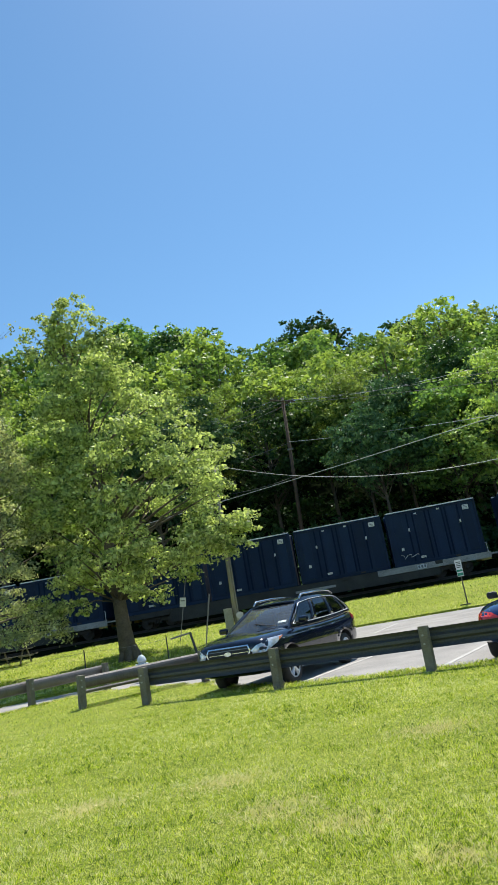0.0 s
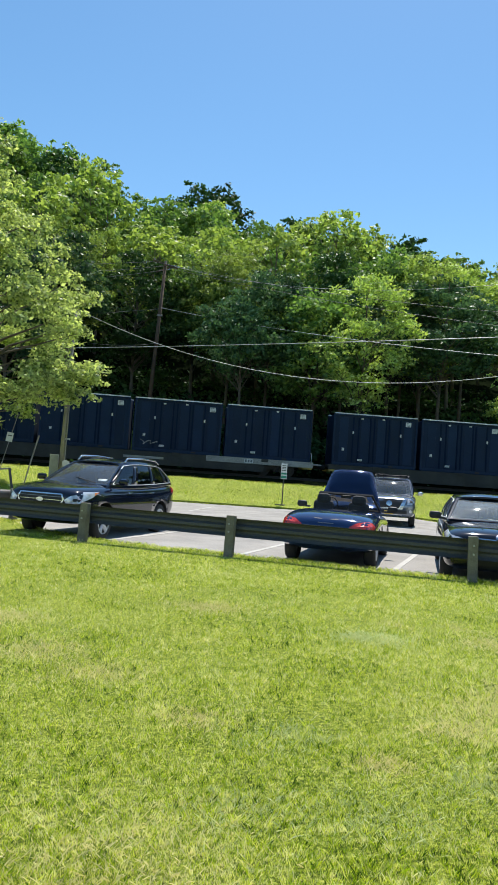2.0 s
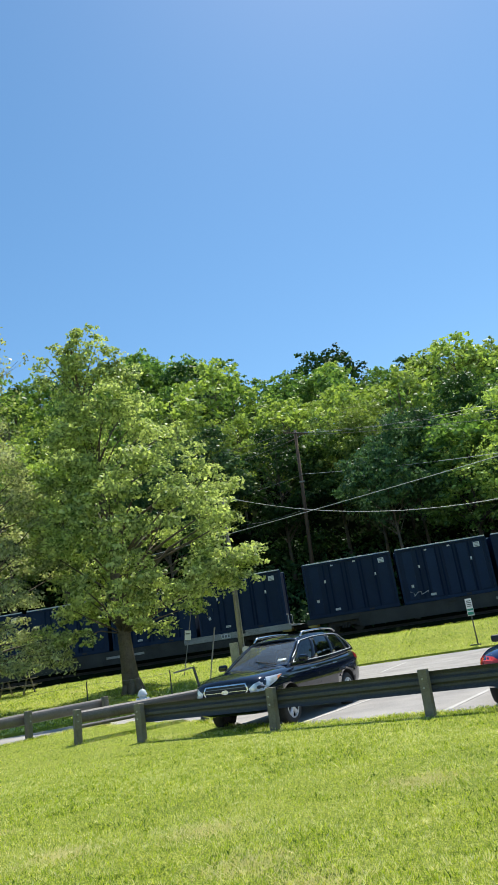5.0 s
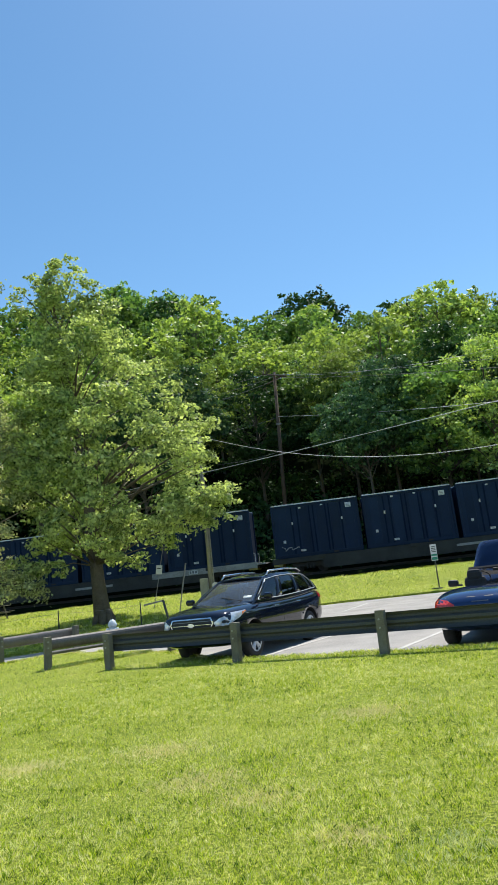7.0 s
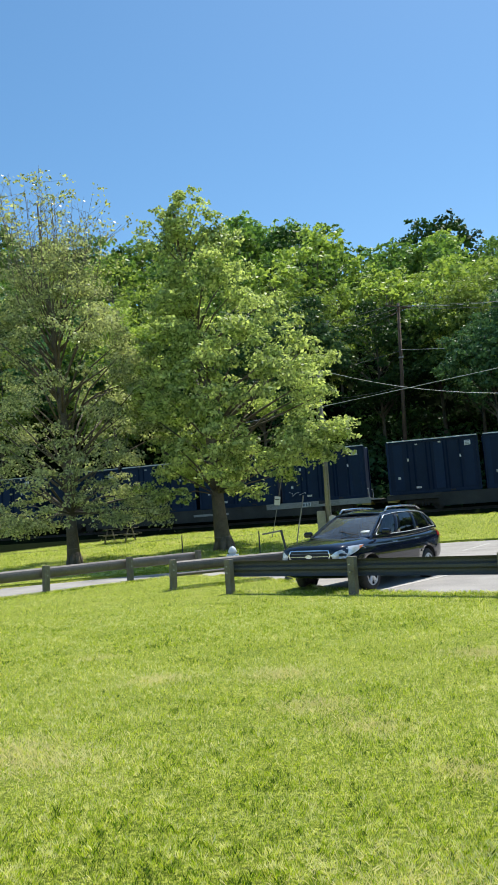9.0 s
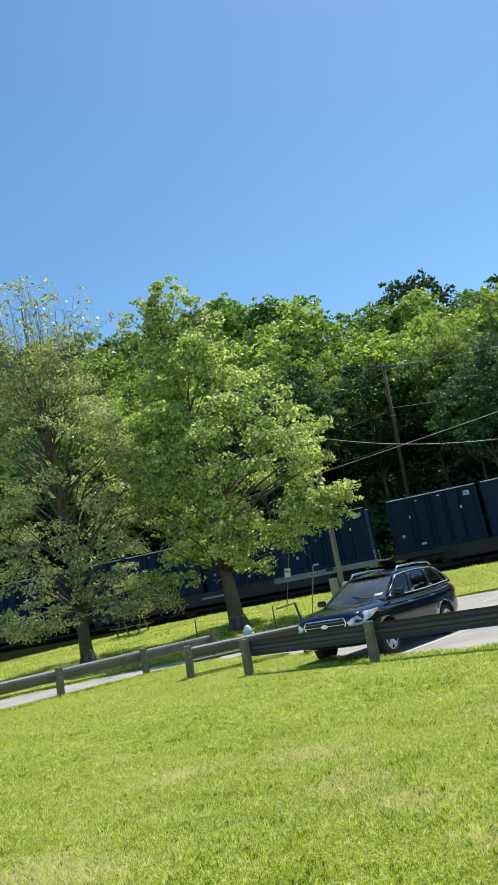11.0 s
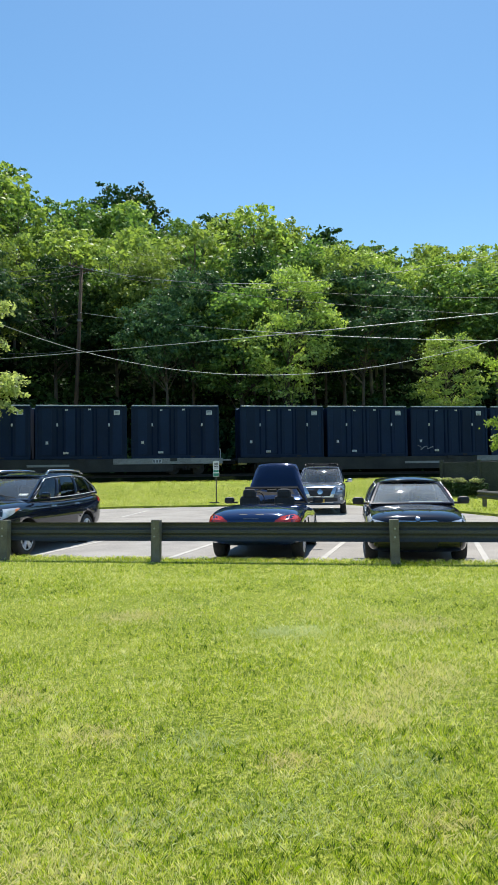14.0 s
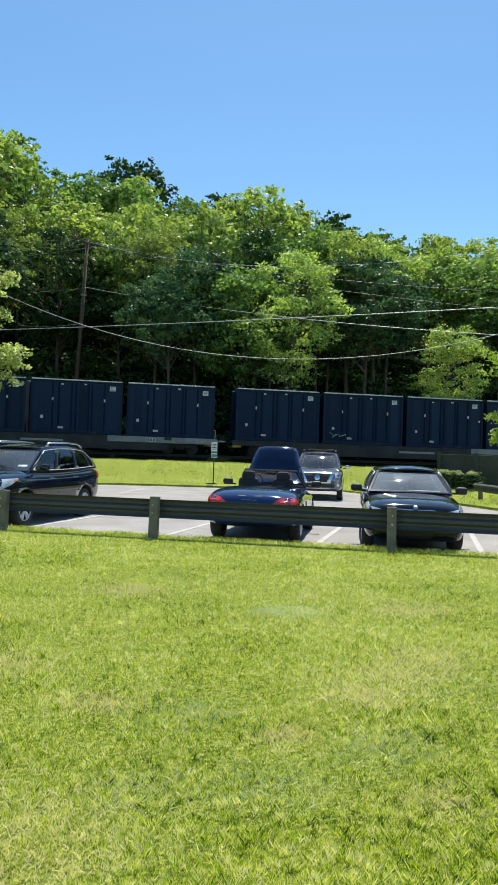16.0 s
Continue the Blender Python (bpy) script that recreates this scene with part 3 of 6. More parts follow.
def leaf_quads(rng, centres, radii, per, size, flat=0.62, up=0.35, inner=0.45, sprays=9):
    """Leaves gathered in small flat sprays over the shells of many clumps."""
    n = len(centres)
    per = np.maximum(4, (per * (radii / radii.mean()) ** 2 * rng.uniform(0.6, 1.4, n)).astype(int))
    idx = np.repeat(np.arange(n), per)
    m = len(idx)
    # each clump carries a few sprays, and its leaves gather round them
    way = unit(rng.normal(size=(n, sprays, 3)) + np.array([0, 0, 0.35]))
    reach = rng.uniform(inner, 1.0, (n, sprays, 1)) ** 0.6
    pick = rng.integers(0, sprays, m)
    d = way[idx, pick]
    off = rng.normal(size=(m, 3)) * np.array([0.26, 0.26, 0.1])
    off[:, 2] -= 0.35 * (off[:, 0] ** 2 + off[:, 1] ** 2)
    p = centres[idx] + (d * reach[idx, pick] * np.array([1, 1, flat]) + off) * radii[idx][:, None]
    nrm = unit(d * 0.35 + np.array([0, 0, up]) + rng.normal(size=(m, 3)) * 0.5)
    t = unit(np.cross(nrm, rng.normal(size=(m, 3))))
    b = np.cross(nrm, t)
    s = size * rng.uniform(0.6, 1.35, m)[:, None]
    fold = nrm * s * 0.12
    return np.stack([p - t * s * 0.55, p + b * s * 0.36 + fold, p + t * s * 0.55, p - b * s * 0.36 + fold], 1)


def limbs(rng, bm, base, top, r0, ends, start=0.2, seg=6, thin=0.02, bend=0.25, share=1.0):
    """A tapering trunk and a limb to each clump."""
    base, top = Vector(base), Vector(top)
    H = (top - base).length
    spine = [base.lerp(top, f) + Vector((math.sin(f * 5 + base.x) * 0.014 * H, math.cos(f * 4) * 0.012 * H, 0)) * f for f in np.linspace(0, 1, 9)]
    radii = [r0 * (1.2 if f == 0 else 1) * (1 - 0.88 * f ** 0.85) for f in np.linspace(0, 1, 9)]
    tube(spine, radii, 12, bm)
    for e in ends:
        e = Vector(e)
        if rng.uniform() > share:
            continue
        h = min(0.92, max(start, (e.z - base.z) / H - rng.uniform(0.1, 0.22)))
        i = int(h * 8)
        a = spine[i].lerp(spine[min(i + 1, 8)], h * 8 - i)
        r = min(radii[i] * 0.5, 0.012 * (e - a).length + thin * 0.7)
        mid = a.lerp(e, 0.5) + Vector((0, 0, bend * (e - a).length * rng.uniform(-0.1, 0.5)))
        tube([a, mid, e], [r, r * 0.6, thin * 0.5], seg, bm)


def clumps(rng, n, heights, halves, shift, radius, fill=0.35):
    """Clump centres in an envelope: half-widths at fractions of the height, and how far each level leans to x."""
    out = []
    levels = np.array([h for h in heights])
    while len(out) < n:
        f = rng.uniform(0, 1)
        w = np.interp(f, np.linspace(0, 1, len(halves)), halves)
        if rng.uniform(0, max(halves)) > w:
            continue
        a, q = rng.uniform(0, 2 * np.pi), rng.uniform(fill, 1.0) ** 0.5
        z = np.interp(f, np.linspace(0, 1, len(heights)), levels)
        dx = np.interp(f, np.linspace(0, 1, len(shift)), shift)
        out.append((dx + math.cos(a) * q * w, math.sin(a) * q * w, z))
    c = np.array(out)
    return c, radius * rng.uniform(0.6, 1.3, n)


def grown_tree(name, label, at, seed, heights, halves, shift, n, radius, per, size, mat, bark, trunk_r, top, category="tree", extra=(), group="", start=0.2, inner=0.45, share=0.32):
    rng = np.random.default_rng(seed)
    c, r = clumps(rng, n, heights, halves, shift, radius)
    if len(extra):
        c, r = np.r_[c, np.array([e[:3] for e in extra])], np.r_[r, np.array([e[3] for e in extra])]
    root = thing(name, label, category, pose(*at), group)
    bm = bmesh.new()
    limbs(rng, bm, (0, 0, -0.3), top, trunk_r, [tuple(v) for v in c], start, share=share)
    for k in range(7):
        a = k * 0.9 + 0.3
        tube([(math.cos(a) * trunk_r * 0.5, math.sin(a) * trunk_r * 0.5, 0.55), (math.cos(a) * trunk_r * 1.05, math.sin(a) * trunk_r * 1.05, 0.12), (math.cos(a) * trunk_r * 1.5, math.sin(a) * trunk_r * 1.5, -0.25)],
             [trunk_r * 0.5, trunk_r * 0.42, trunk_r * 0.2], 7, bm)
    part("trunk", bm, bark, root, smooth=True)
    part("crown", quads("crown", leaf_quads(rng, c, r, per, size, inner=inner)), mat, root)
    return root


# the maple on the bank
mz = land(-7.15, 31.0)
grown_tree("maple_tree", "broad green maple with a stout grey trunk on the bank", (-7.15, 31.0, mz), 3,
           [3.3, 4.8, 6.8, 9, 11.5, 14, 16.6], [3.2, 4.6, 4.8, 4.2, 2.9, 1.5, 0.4], [0.9, 1.2, 1.3, 1.0, 0.5, -0.4, -1.3],
           200, 0.7, 240, 0.165, MAPLE_LEAF, BARK, 0.36, (-1.2, 0, 16.2), start=0.17,
           extra=[(1.9, -1.6, 2.5, 0.6), (1.2, -1.8, 2.7, 0.6), (-1.8, -1.5, 2.5, 0.8), (-2.9, -1, 2.7, 0.8), (5.3, -0.5, 3.9, 0.7), (5.7, -0.3, 4.9, 0.8), (-1.5, 0, 16.4, 0.45), (-1.0, 0, 17.2, 0.4), (-2.3, 0.2, 16.6, 0.4),
                  (0.3, 0.3, 16.0, 0.45), (-0.4, 0, 17.3, 0.3), (0.9, 0, 15.4, 0.5), (-3.0, 0, 15.4, 0.5), (1.6, 0.2, 14.9, 0.4), (-2.9, 0.1, 16.0, 0.3),
                  (-1.9, 0.3, 15.2, 0.7), (-0.6, -0.3, 15.6, 0.7), (0.4, 0.2, 14.8, 0.7), (-1.2, 0.1, 16.9, 0.6), (-2.4, -0.2, 14.6, 0.7), (-0.2, 0.2, 16.6, 0.55), (1.0, -0.2, 14.2, 0.7), (-3.2, 0.2, 14.9, 0.5)])
# the thin-leaved tree beside it
tz = land(-13.5, 28.9)
bare = grown_tree("ash_tree", "sparse grey-green tree with bare upper twigs on the bank", (-13.5, 28.9, tz), 5,
                  [1.7, 3.2, 6, 9, 11, 12.6, 14.2], [3.6, 4.3, 4.1, 3.8, 3.2, 2.4, 1.2], [0.5, 0.4, 0.2, 0, -0.2, -0.4, -0.6],
                  300, 0.6, 120, 0.125, THIN_LEAF, BARK, 0.27, (-0.9, 0, 17.0), start=0.15, inner=0.2, share=0.3)


def bare_twigs(root, seed):
    rng = np.random.default_rng(seed)
    bm, ends = bmesh.new(), []
    for k in range(64):
        x0, a = rng.uniform(-2.6, 1.9), rng.uniform(0, 6.28)
        p = Vector((x0 * 0.55 - 0.4, math.sin(a) * 1.2, rng.uniform(11.5, 13.2)))
        e = Vector((x0 * 1.1 - 0.3 + rng.normal() * 0.65, p.y * 1.4, rng.uniform(14.4, 18.6) - abs(x0 + 0.4) * 0.35))
        tube([p, p.lerp(e, 0.5) + Vector((rng.normal() * 0.15, 0, 0.1)), e], [0.02, 0.012, 0.005], 5, bm)
        for q in range(7):
            s = p.lerp(e, rng.uniform(0.35, 0.9))
            tip = s + Vector((rng.normal() * 0.5, rng.normal() * 0.4, rng.uniform(0.3, 0.9)))
            tube([s, tip], [0.008, 0.004], 4, bm)
            ends.append(tuple(tip))
    part("bare_top", bm, BARK_PALE, root, "bare grey twigs")
    pick = [e for e in ends if rng.uniform() < 0.26] + [(-0.9, 0, 18.4), (-1.2, 0, 18.2), (1.9, 0, 17.2), (2.1, 0, 16.4), (2.3, 0.2, 15.6)]
    part("top_foliage", quads("twig_leaves", leaf_quads(rng, np.array(pick), np.full(len(pick), 0.42), 18, 0.15)), THIN_LEAF, root)


bare_twigs(bare, 8)
# the tree that hangs in at the far side of the lot
grown_tree("linden_tree", "low-hanging bright green tree at the edge of the lot", (21.55, 22.2, land(21.55, 22.2)), 11,
           [1.6, 2.6, 4.5, 6.5, 8.5, 10.5], [3.6, 4.5, 4.4, 3.8, 2.8, 1.0], [0, 0, 0, 0, 0, 0], 130, 0.72, 250, 0.17, LINDEN_LEAF, BARK, 0.3, (0, 0, 9.5))


def forest():
    """The wooded hill: several tree forms, each tree set on the slope."""
    forms = []
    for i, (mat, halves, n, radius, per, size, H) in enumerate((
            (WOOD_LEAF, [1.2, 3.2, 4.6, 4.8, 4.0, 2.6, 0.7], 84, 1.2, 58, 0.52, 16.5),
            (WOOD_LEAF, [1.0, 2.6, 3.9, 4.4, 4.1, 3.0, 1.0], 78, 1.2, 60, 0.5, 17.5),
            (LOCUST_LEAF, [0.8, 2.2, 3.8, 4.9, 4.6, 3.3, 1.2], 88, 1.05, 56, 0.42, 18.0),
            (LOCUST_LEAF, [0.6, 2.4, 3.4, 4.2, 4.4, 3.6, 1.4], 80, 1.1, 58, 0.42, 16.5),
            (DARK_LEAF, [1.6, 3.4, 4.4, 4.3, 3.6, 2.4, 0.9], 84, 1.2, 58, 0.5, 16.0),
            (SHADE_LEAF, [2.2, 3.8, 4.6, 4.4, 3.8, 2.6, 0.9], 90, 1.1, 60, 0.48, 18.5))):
        rng = np.random.default_rng(100 + i)
        z = [H * f for f in ((0.48 if i == 5 else 0.34), (0.55 if i == 5 else 0.43), (0.6 if i == 5 else 0.5), 0.66, 0.76, 0.87, 0.97)]
        c, r = clumps(rng, n, z, halves, [0.0, rng.uniform(-0.5, 0.5), rng.uniform(-0.8, 0.8)], radius, 0.25)
        bm = bmesh.new()
        limbs(rng, bm, (0, 0, -0.6), (rng.uniform(-0.6, 0.6), 0, H * 0.92), 0.22, [tuple(v) for v in c[:36]], 0.22, 4, 0.03)
        tm = bpy.data.meshes.new("trunk")
        bm.to_mesh(tm)
        bm.free()
        tm.materials.append(BARK if i != 3 else BARK_PALE)
        fine, coarse = quads("crown", leaf_quads(rng, c, r, per * 2.0, size * 0.63)), quads("crown", leaf_quads(rng, c, r, per * 0.5, size * 1.15, sprays=5))
        fine.materials.append(mat)
        coarse.materials.append(mat)
        forms.append((tm, (fine, coarse), H))
    names = ("leafy mid-green broadleaf tree on the wooded hillside", "leafy mid-green broadleaf tree on the wooded hillside", "pale yellow-green feathery tree on the wooded hillside",
             "pale yellow-green feathery tree on the wooded hillside", "dark green broadleaf tree on the wooded hillside", "tall high-crowned green tree at the foot of the hill")
    rnd = random.Random(5)

    def plant(form, x, y, h, turn):
        tm, cm, H = forms[form]
        root = thing("broadleaf_tree", names[form], "tree", None, "trees of the wooded hill")
        f = h / H
        w = f * rnd.uniform(0.95, 1.15)
        root.matrix_basis = pose(x, y, land(x, y), 0, 0, turn) @ Matrix.Diagonal((w, w, f, 1))
        for n, me in (("trunk", tm), ("crown", cm[math.hypot(x, y) > 75])):
            o = new(n, me)
            o.parent = root

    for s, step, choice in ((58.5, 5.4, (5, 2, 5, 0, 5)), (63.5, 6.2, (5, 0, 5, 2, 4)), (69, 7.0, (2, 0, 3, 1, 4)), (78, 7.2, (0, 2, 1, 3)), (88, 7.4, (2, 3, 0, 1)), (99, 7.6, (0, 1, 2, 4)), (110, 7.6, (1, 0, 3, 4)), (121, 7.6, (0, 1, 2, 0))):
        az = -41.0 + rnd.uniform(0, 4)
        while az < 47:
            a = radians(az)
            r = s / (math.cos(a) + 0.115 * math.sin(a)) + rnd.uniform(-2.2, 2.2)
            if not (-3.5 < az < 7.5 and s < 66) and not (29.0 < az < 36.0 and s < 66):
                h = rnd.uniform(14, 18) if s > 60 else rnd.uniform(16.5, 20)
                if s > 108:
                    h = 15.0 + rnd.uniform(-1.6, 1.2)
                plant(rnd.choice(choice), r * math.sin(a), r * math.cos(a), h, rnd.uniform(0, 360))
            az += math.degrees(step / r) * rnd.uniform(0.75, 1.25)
    # standing above the ridge line
    for az, r, h, form in ((5.2, 128, 18.5, 4), (7.4, 128, 18.8, 4), (13.4, 130, 17.5, 4), (17.2, 92, 19.5, 2), (16.0, 95, 18, 3), (19.2, 96, 18, 3), (-3.4, 84, 20, 2), (-10.0, 110, 17, 0), (32.6, 59.0, 11.5, 3), (8.6, 66, 17, 2), (24.5, 66, 18, 2), (33.8, 75, 16, 0), (31.0, 77, 16, 2), (36.4, 73, 15, 0)):
        a = radians(az)
        plant(form, r * math.sin(a), r * math.cos(a), h, az * 37)


forest()


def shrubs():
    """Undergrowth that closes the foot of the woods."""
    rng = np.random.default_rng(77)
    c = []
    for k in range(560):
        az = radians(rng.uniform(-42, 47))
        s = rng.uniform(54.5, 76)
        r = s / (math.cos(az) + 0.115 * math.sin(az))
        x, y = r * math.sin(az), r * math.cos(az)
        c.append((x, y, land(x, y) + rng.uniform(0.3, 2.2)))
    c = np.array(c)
    # the shade low in the woods is put into the dark leaf colour
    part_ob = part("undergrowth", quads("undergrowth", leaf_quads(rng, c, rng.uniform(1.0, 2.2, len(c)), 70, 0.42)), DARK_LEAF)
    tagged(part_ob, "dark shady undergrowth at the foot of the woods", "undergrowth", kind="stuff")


shrubs()


# ---- poles and wires ----
def utility_pole():
    root = thing("utility_pole", "tall brown wooden utility pole with a crossarm", "utility pole", pose(2.45, 61.9, land(2.45, 61.9)))
    z0 = land(2.45, 61.9)
    H = 20.1 - z0
    part("pole", tube([(0, 0, -0.5), (0.35, 0, H * 0.5), (0.68, 0, H)], [0.2, 0.17, 0.13], 12), POLE_WOOD, root, smooth=True)
    part("crossarm", box(0.66, -0.2, H - 0.35, 2.3, 0.11, 0.13, 0.01, turn=pose(0, 0, 0, 0, 12, 0)), POLE_WOOD, root)
    part("crossarm", box(0.6, 0.2, H - 0.7, 1.5, 0.1, 0.12, 0.01, turn=pose(0, 0, 0, 0, -24, 0)), POLE_WOOD, root)
    for x in (-0.95, 0.0, 0.95):
        part("insulator", rod((0.66 + x, -0.2, H - 0.32 - x * 0.21), (0.66 + x, -0.2, H - 0.08 - x * 0.21), 0.06, 0.035, 8), POLE_GREY, root, "pale ceramic insulator")
    part("bracket", box(0.5, -0.2, H - 5.0, 0.5, 0.12, 0.16, 0.02), POLE_GREY, root)


utility_pole()


def service_pole():
    z0 = land(-2.7, 35.9)
    root = thing("service_pole", "grey weathered service pole with a meter box", "utility pole", pose(-2.7, 35.9, z0))
    H = 9.5 - z0
    part("pole", tube([(0, 0, -0.4), (0.06, 0, H * 0.5), (0.13, 0, H)], [0.11, 0.095, 0.08], 12), POLE_GREY, root, smooth=True)
    part("conduit", rod((0.17, -0.08, 0.1), (0.2, -0.06, H * 0.7), 0.035, seg=8), POLE_GREY, root, "grey metal conduit")
    part("meter_cabinet", box(-0.32, -0.1, 0.62, 0.42, 0.3, 1.1, 0.02), SILL_WHITE, root, "pale grey steel cabinet")
    part("meter", rod((0.24, -0.12, 0.75), (0.24, -0.3, 0.75), 0.17, seg=16), BOLT, root, "round glass-faced meter")
    part("meter_box", box(0.24, -0.08, 0.6, 0.36, 0.14, 0.55, 0.02), SILL_WHITE, root)


service_pole()


def cable(a, b, sag, r, mat, label):
    a, b = Vector(a), Vector(b)
    pts = [a.lerp(b, f) - Vector((0, 0, 4 * sag * f * (1 - f))) for f in np.linspace(0, 1, 33)]
    tagged(part("overhead_cable", tube(pts, [r] * 33, 6), mat), label, "cable", "overhead cables")


cable((-2.55, 35.9, 9.25), (24.5, 23.5, 9.4), 3.3, 0.014, WIRE, "pale sagging overhead service cable")
cable((-16, 53.2, 8.7), (32, 18.9, 9.2), 0.35, 0.019, WIRE, "thick pale overhead cable above the bank")
for dx, z, sag in ((-0.9, 19.9, 1.6), (0.0, 19.6, 2.2), (0.95, 19.5, 3.0)):
    cable((3.1 + dx, 61.7, z), (-48, 70, z - 0.5), sag, 0.018, WIRE_DARK, "thin overhead power line from the pole")
cable((3.0, 61.7, 15.8), (32, 32.7, 9.0), 0.7, 0.022, WIRE, "grey overhead cable from the pole")
cable((3.3, 61.5, 19.7), (32, 32.8, 15.8), 2.25, 0.016, WIRE, "thin overhead power line from the pole")
cable((3.6, 61.5, 19.4), (32, 32.8, 10.3), 0.7, 0.014, WIRE_DARK, "thin overhead power line from the pole")
cable((2.4, 61.5, 19.8), (32, 32.6, 11.6), 0.9, 0.014, WIRE_DARK, "thin overhead power line from the pole")
cable((2.95, 61.7, 15.7), (-48, 70, 13.6), 1.6, 0.02, WIRE_DARK, "grey overhead cable from the pole")
cable((2.95, 61.7, 12.6), (-3.0, 61.7, 12.0), 0.2, 0.02, WIRE_DARK, "grey overhead cable from the pole")


# ---- cars ----
from mathutils.bvhtree import BVHTree


def glass_material(name, tint, gloss=1.5, dusty=0.0):
    m = bpy.data.materials.new(name)
    m.use_nodes = True
    n, l = m.node_tree.nodes, m.node_tree.links
    n.remove(n["Principled BSDF"])
    clear, shine, mix, fr = n.new("ShaderNodeBsdfTransparent"), n.new("ShaderNodeBsdfGlossy"), n.new("ShaderNodeMixShader"), n.new("ShaderNodeFresnel")
    clear.inputs[0].default_value, shine.inputs["Roughness"].default_value, fr.inputs["IOR"].default_value = (*tint, 1), 0.035, gloss
    l.new(fr.outputs[0], mix.inputs[0])
    l.new(clear.outputs[0], mix.inputs[1])
    l.new(shine.outputs[0], mix.inputs[2])
    # dusty sets a pale film: sky reflection and sun haze painted into the pane
    sky_sheen, film = n.new("ShaderNodeBsdfDiffuse"), n.new("ShaderNodeMixShader")
    sky_sheen.inputs[0].default_value, film.inputs[0].default_value = (0.62, 0.68, 0.7, 1), dusty
    l.new(mix.outputs[0], film.inputs[1])
    l.new(sky_sheen.outputs[0], film.inputs[2])
    l.new(film.outputs[0], n["Material Output"].inputs["Surface"])
    return m


GLASS = glass_material("tinted_glass", (0.75, 0.82, 0.79), 2.0, 0.07)
HAZY_GLASS = glass_material("sky_hazed_glass", (0.75, 0.85, 0.79), 2.1, 0.2)
DARK_GLASS = glass_material("privacy_glass", (0.06, 0.07, 0.075), 1.6)
PAINT_NAVY = material("deep_navy_car_paint", (0.008, 0.012, 0.026), (0.006, 0.009, 0.02), rough=0.1, spec=0.18, scale=2, fine=80, bump=0, coat=0.8)
PAINT_BLUE = material("metallic_blue_car_paint", (0.018, 0.042, 0.12), (0.014, 0.034, 0.1), rough=0.1, spec=0.18, metal=0.35, scale=2, fine=200, bump=0, coat=0.8)
PAINT_BLACK = material("black_sapphire_car_paint", (0.012, 0.014, 0.022), (0.009, 0.01, 0.017), rough=0.1, spec=0.18, metal=0.2, scale=2, fine=200, bump=0, coat=0.8)
PAINT_SLATE = material("slate_grey_car_paint", (0.19, 0.215, 0.26), (0.15, 0.17, 0.21), rough=0.1, spec=0.18, metal=0.5, scale=2, fine=200, bump=0, coat=0.8)
PAINT_WHITE = material("white_car_paint", (0.8, 0.8, 0.79), (0.72, 0.72, 0.71), rough=0.35, scale=2, fine=80, bump=0, coat=0.8)
TYRE = material("dusty_tyre_rubber", (0.03, 0.03, 0.03), (0.018, 0.018, 0.018), rough=0.85, scale=6, fine=40, bump=0.2)
RIM = material("machined_alloy", (0.72, 0.73, 0.75), (0.55, 0.56, 0.58), rough=0.35, metal=0.4, bump=0)
CHROME = material("chrome_trim", (0.62, 0.64, 0.67), (0.5, 0.52, 0.55), rough=0.2, metal=1.0, bump=0)
TRIM = material("black_plastic_trim", (0.02, 0.02, 0.022), (0.013, 0.013, 0.014), rough=0.6, scale=8, fine=60, bump=0.05)
CABIN = material("dark_cabin_cloth", (0.035, 0.035, 0.038), (0.02, 0.02, 0.022), rough=0.9, scale=8, fine=80, bump=0.1)
STEEL_TRIM = material("satin_steel_trim", (0.18, 0.19, 0.2), (0.12, 0.125, 0.13), rough=0.3, metal=0.8, bump=0)
LAMP_CLEAR = material("clear_headlamp", (0.8, 0.82, 0.85), (0.4, 0.41, 0.43), rough=0.12, metal=0.3, scale=4, fine=12, bump=0, coat=1.0)
LAMP_RED = material("red_tail_lamp", (0.78, 0.05, 0.03), (0.6, 0.03, 0.02), rough=0.2, scale=8, fine=40, bump=0, coat=1.0)
LAMP_AMBER = material("amber_lamp", (0.75, 0.22, 0.03), (0.6, 0.16, 0.02), rough=0.2, bump=0, coat=1.0)
PLATE = material("yellow_number_plate", (0.65, 0.42, 0.06), (0.5, 0.32, 0.05), rough=0.5, bump=0)
PLATE_WHITE = material("white_number_plate", (0.6, 0.6, 0.58), rough=0.5, bump=0)
STICKER = material("white_sticker", (0.7, 0.75, 0.78), rough=0.5, bump=0)


def loft(stations):
    """A closed hull from stations: x, half width, sill, shoulder and crown heights."""
    bm = bmesh.new()
    rings = []
    for x, w, zl, zs, zt in stations:
        h = zs - zl
        half = [(0, zl), (w * 0.55, zl), (w * 0.9, zl + 0.02), (w * 0.985, zl + 0.16 * h), (w, zl + 0.5 * h), (w * 0.985, zl + 0.85 * h), (w * 0.93, zs), (w * 0.72, zs + 0.72 * (zt - zs)), (w * 0.36, zs + 0.95 * (zt - zs)), (0, zt)]
        ring = half + [(-y, z) for y, z in half[-2:0:-1]]
        rings.append([bm.verts.new((x, y, z)) for y, z in ring])
    n = len(rings[0])
    for r, s in zip(rings, rings[1:]):
        for k in range(n):
            bm.faces.new((r[k], r[(k + 1) % n], s[(k + 1) % n], s[k]))
    bm.faces.new(rings[0][::-1])
    bm.faces.new(rings[-1])
    bmesh.ops.recalc_face_normals(bm, faces=bm.faces)
    return bm


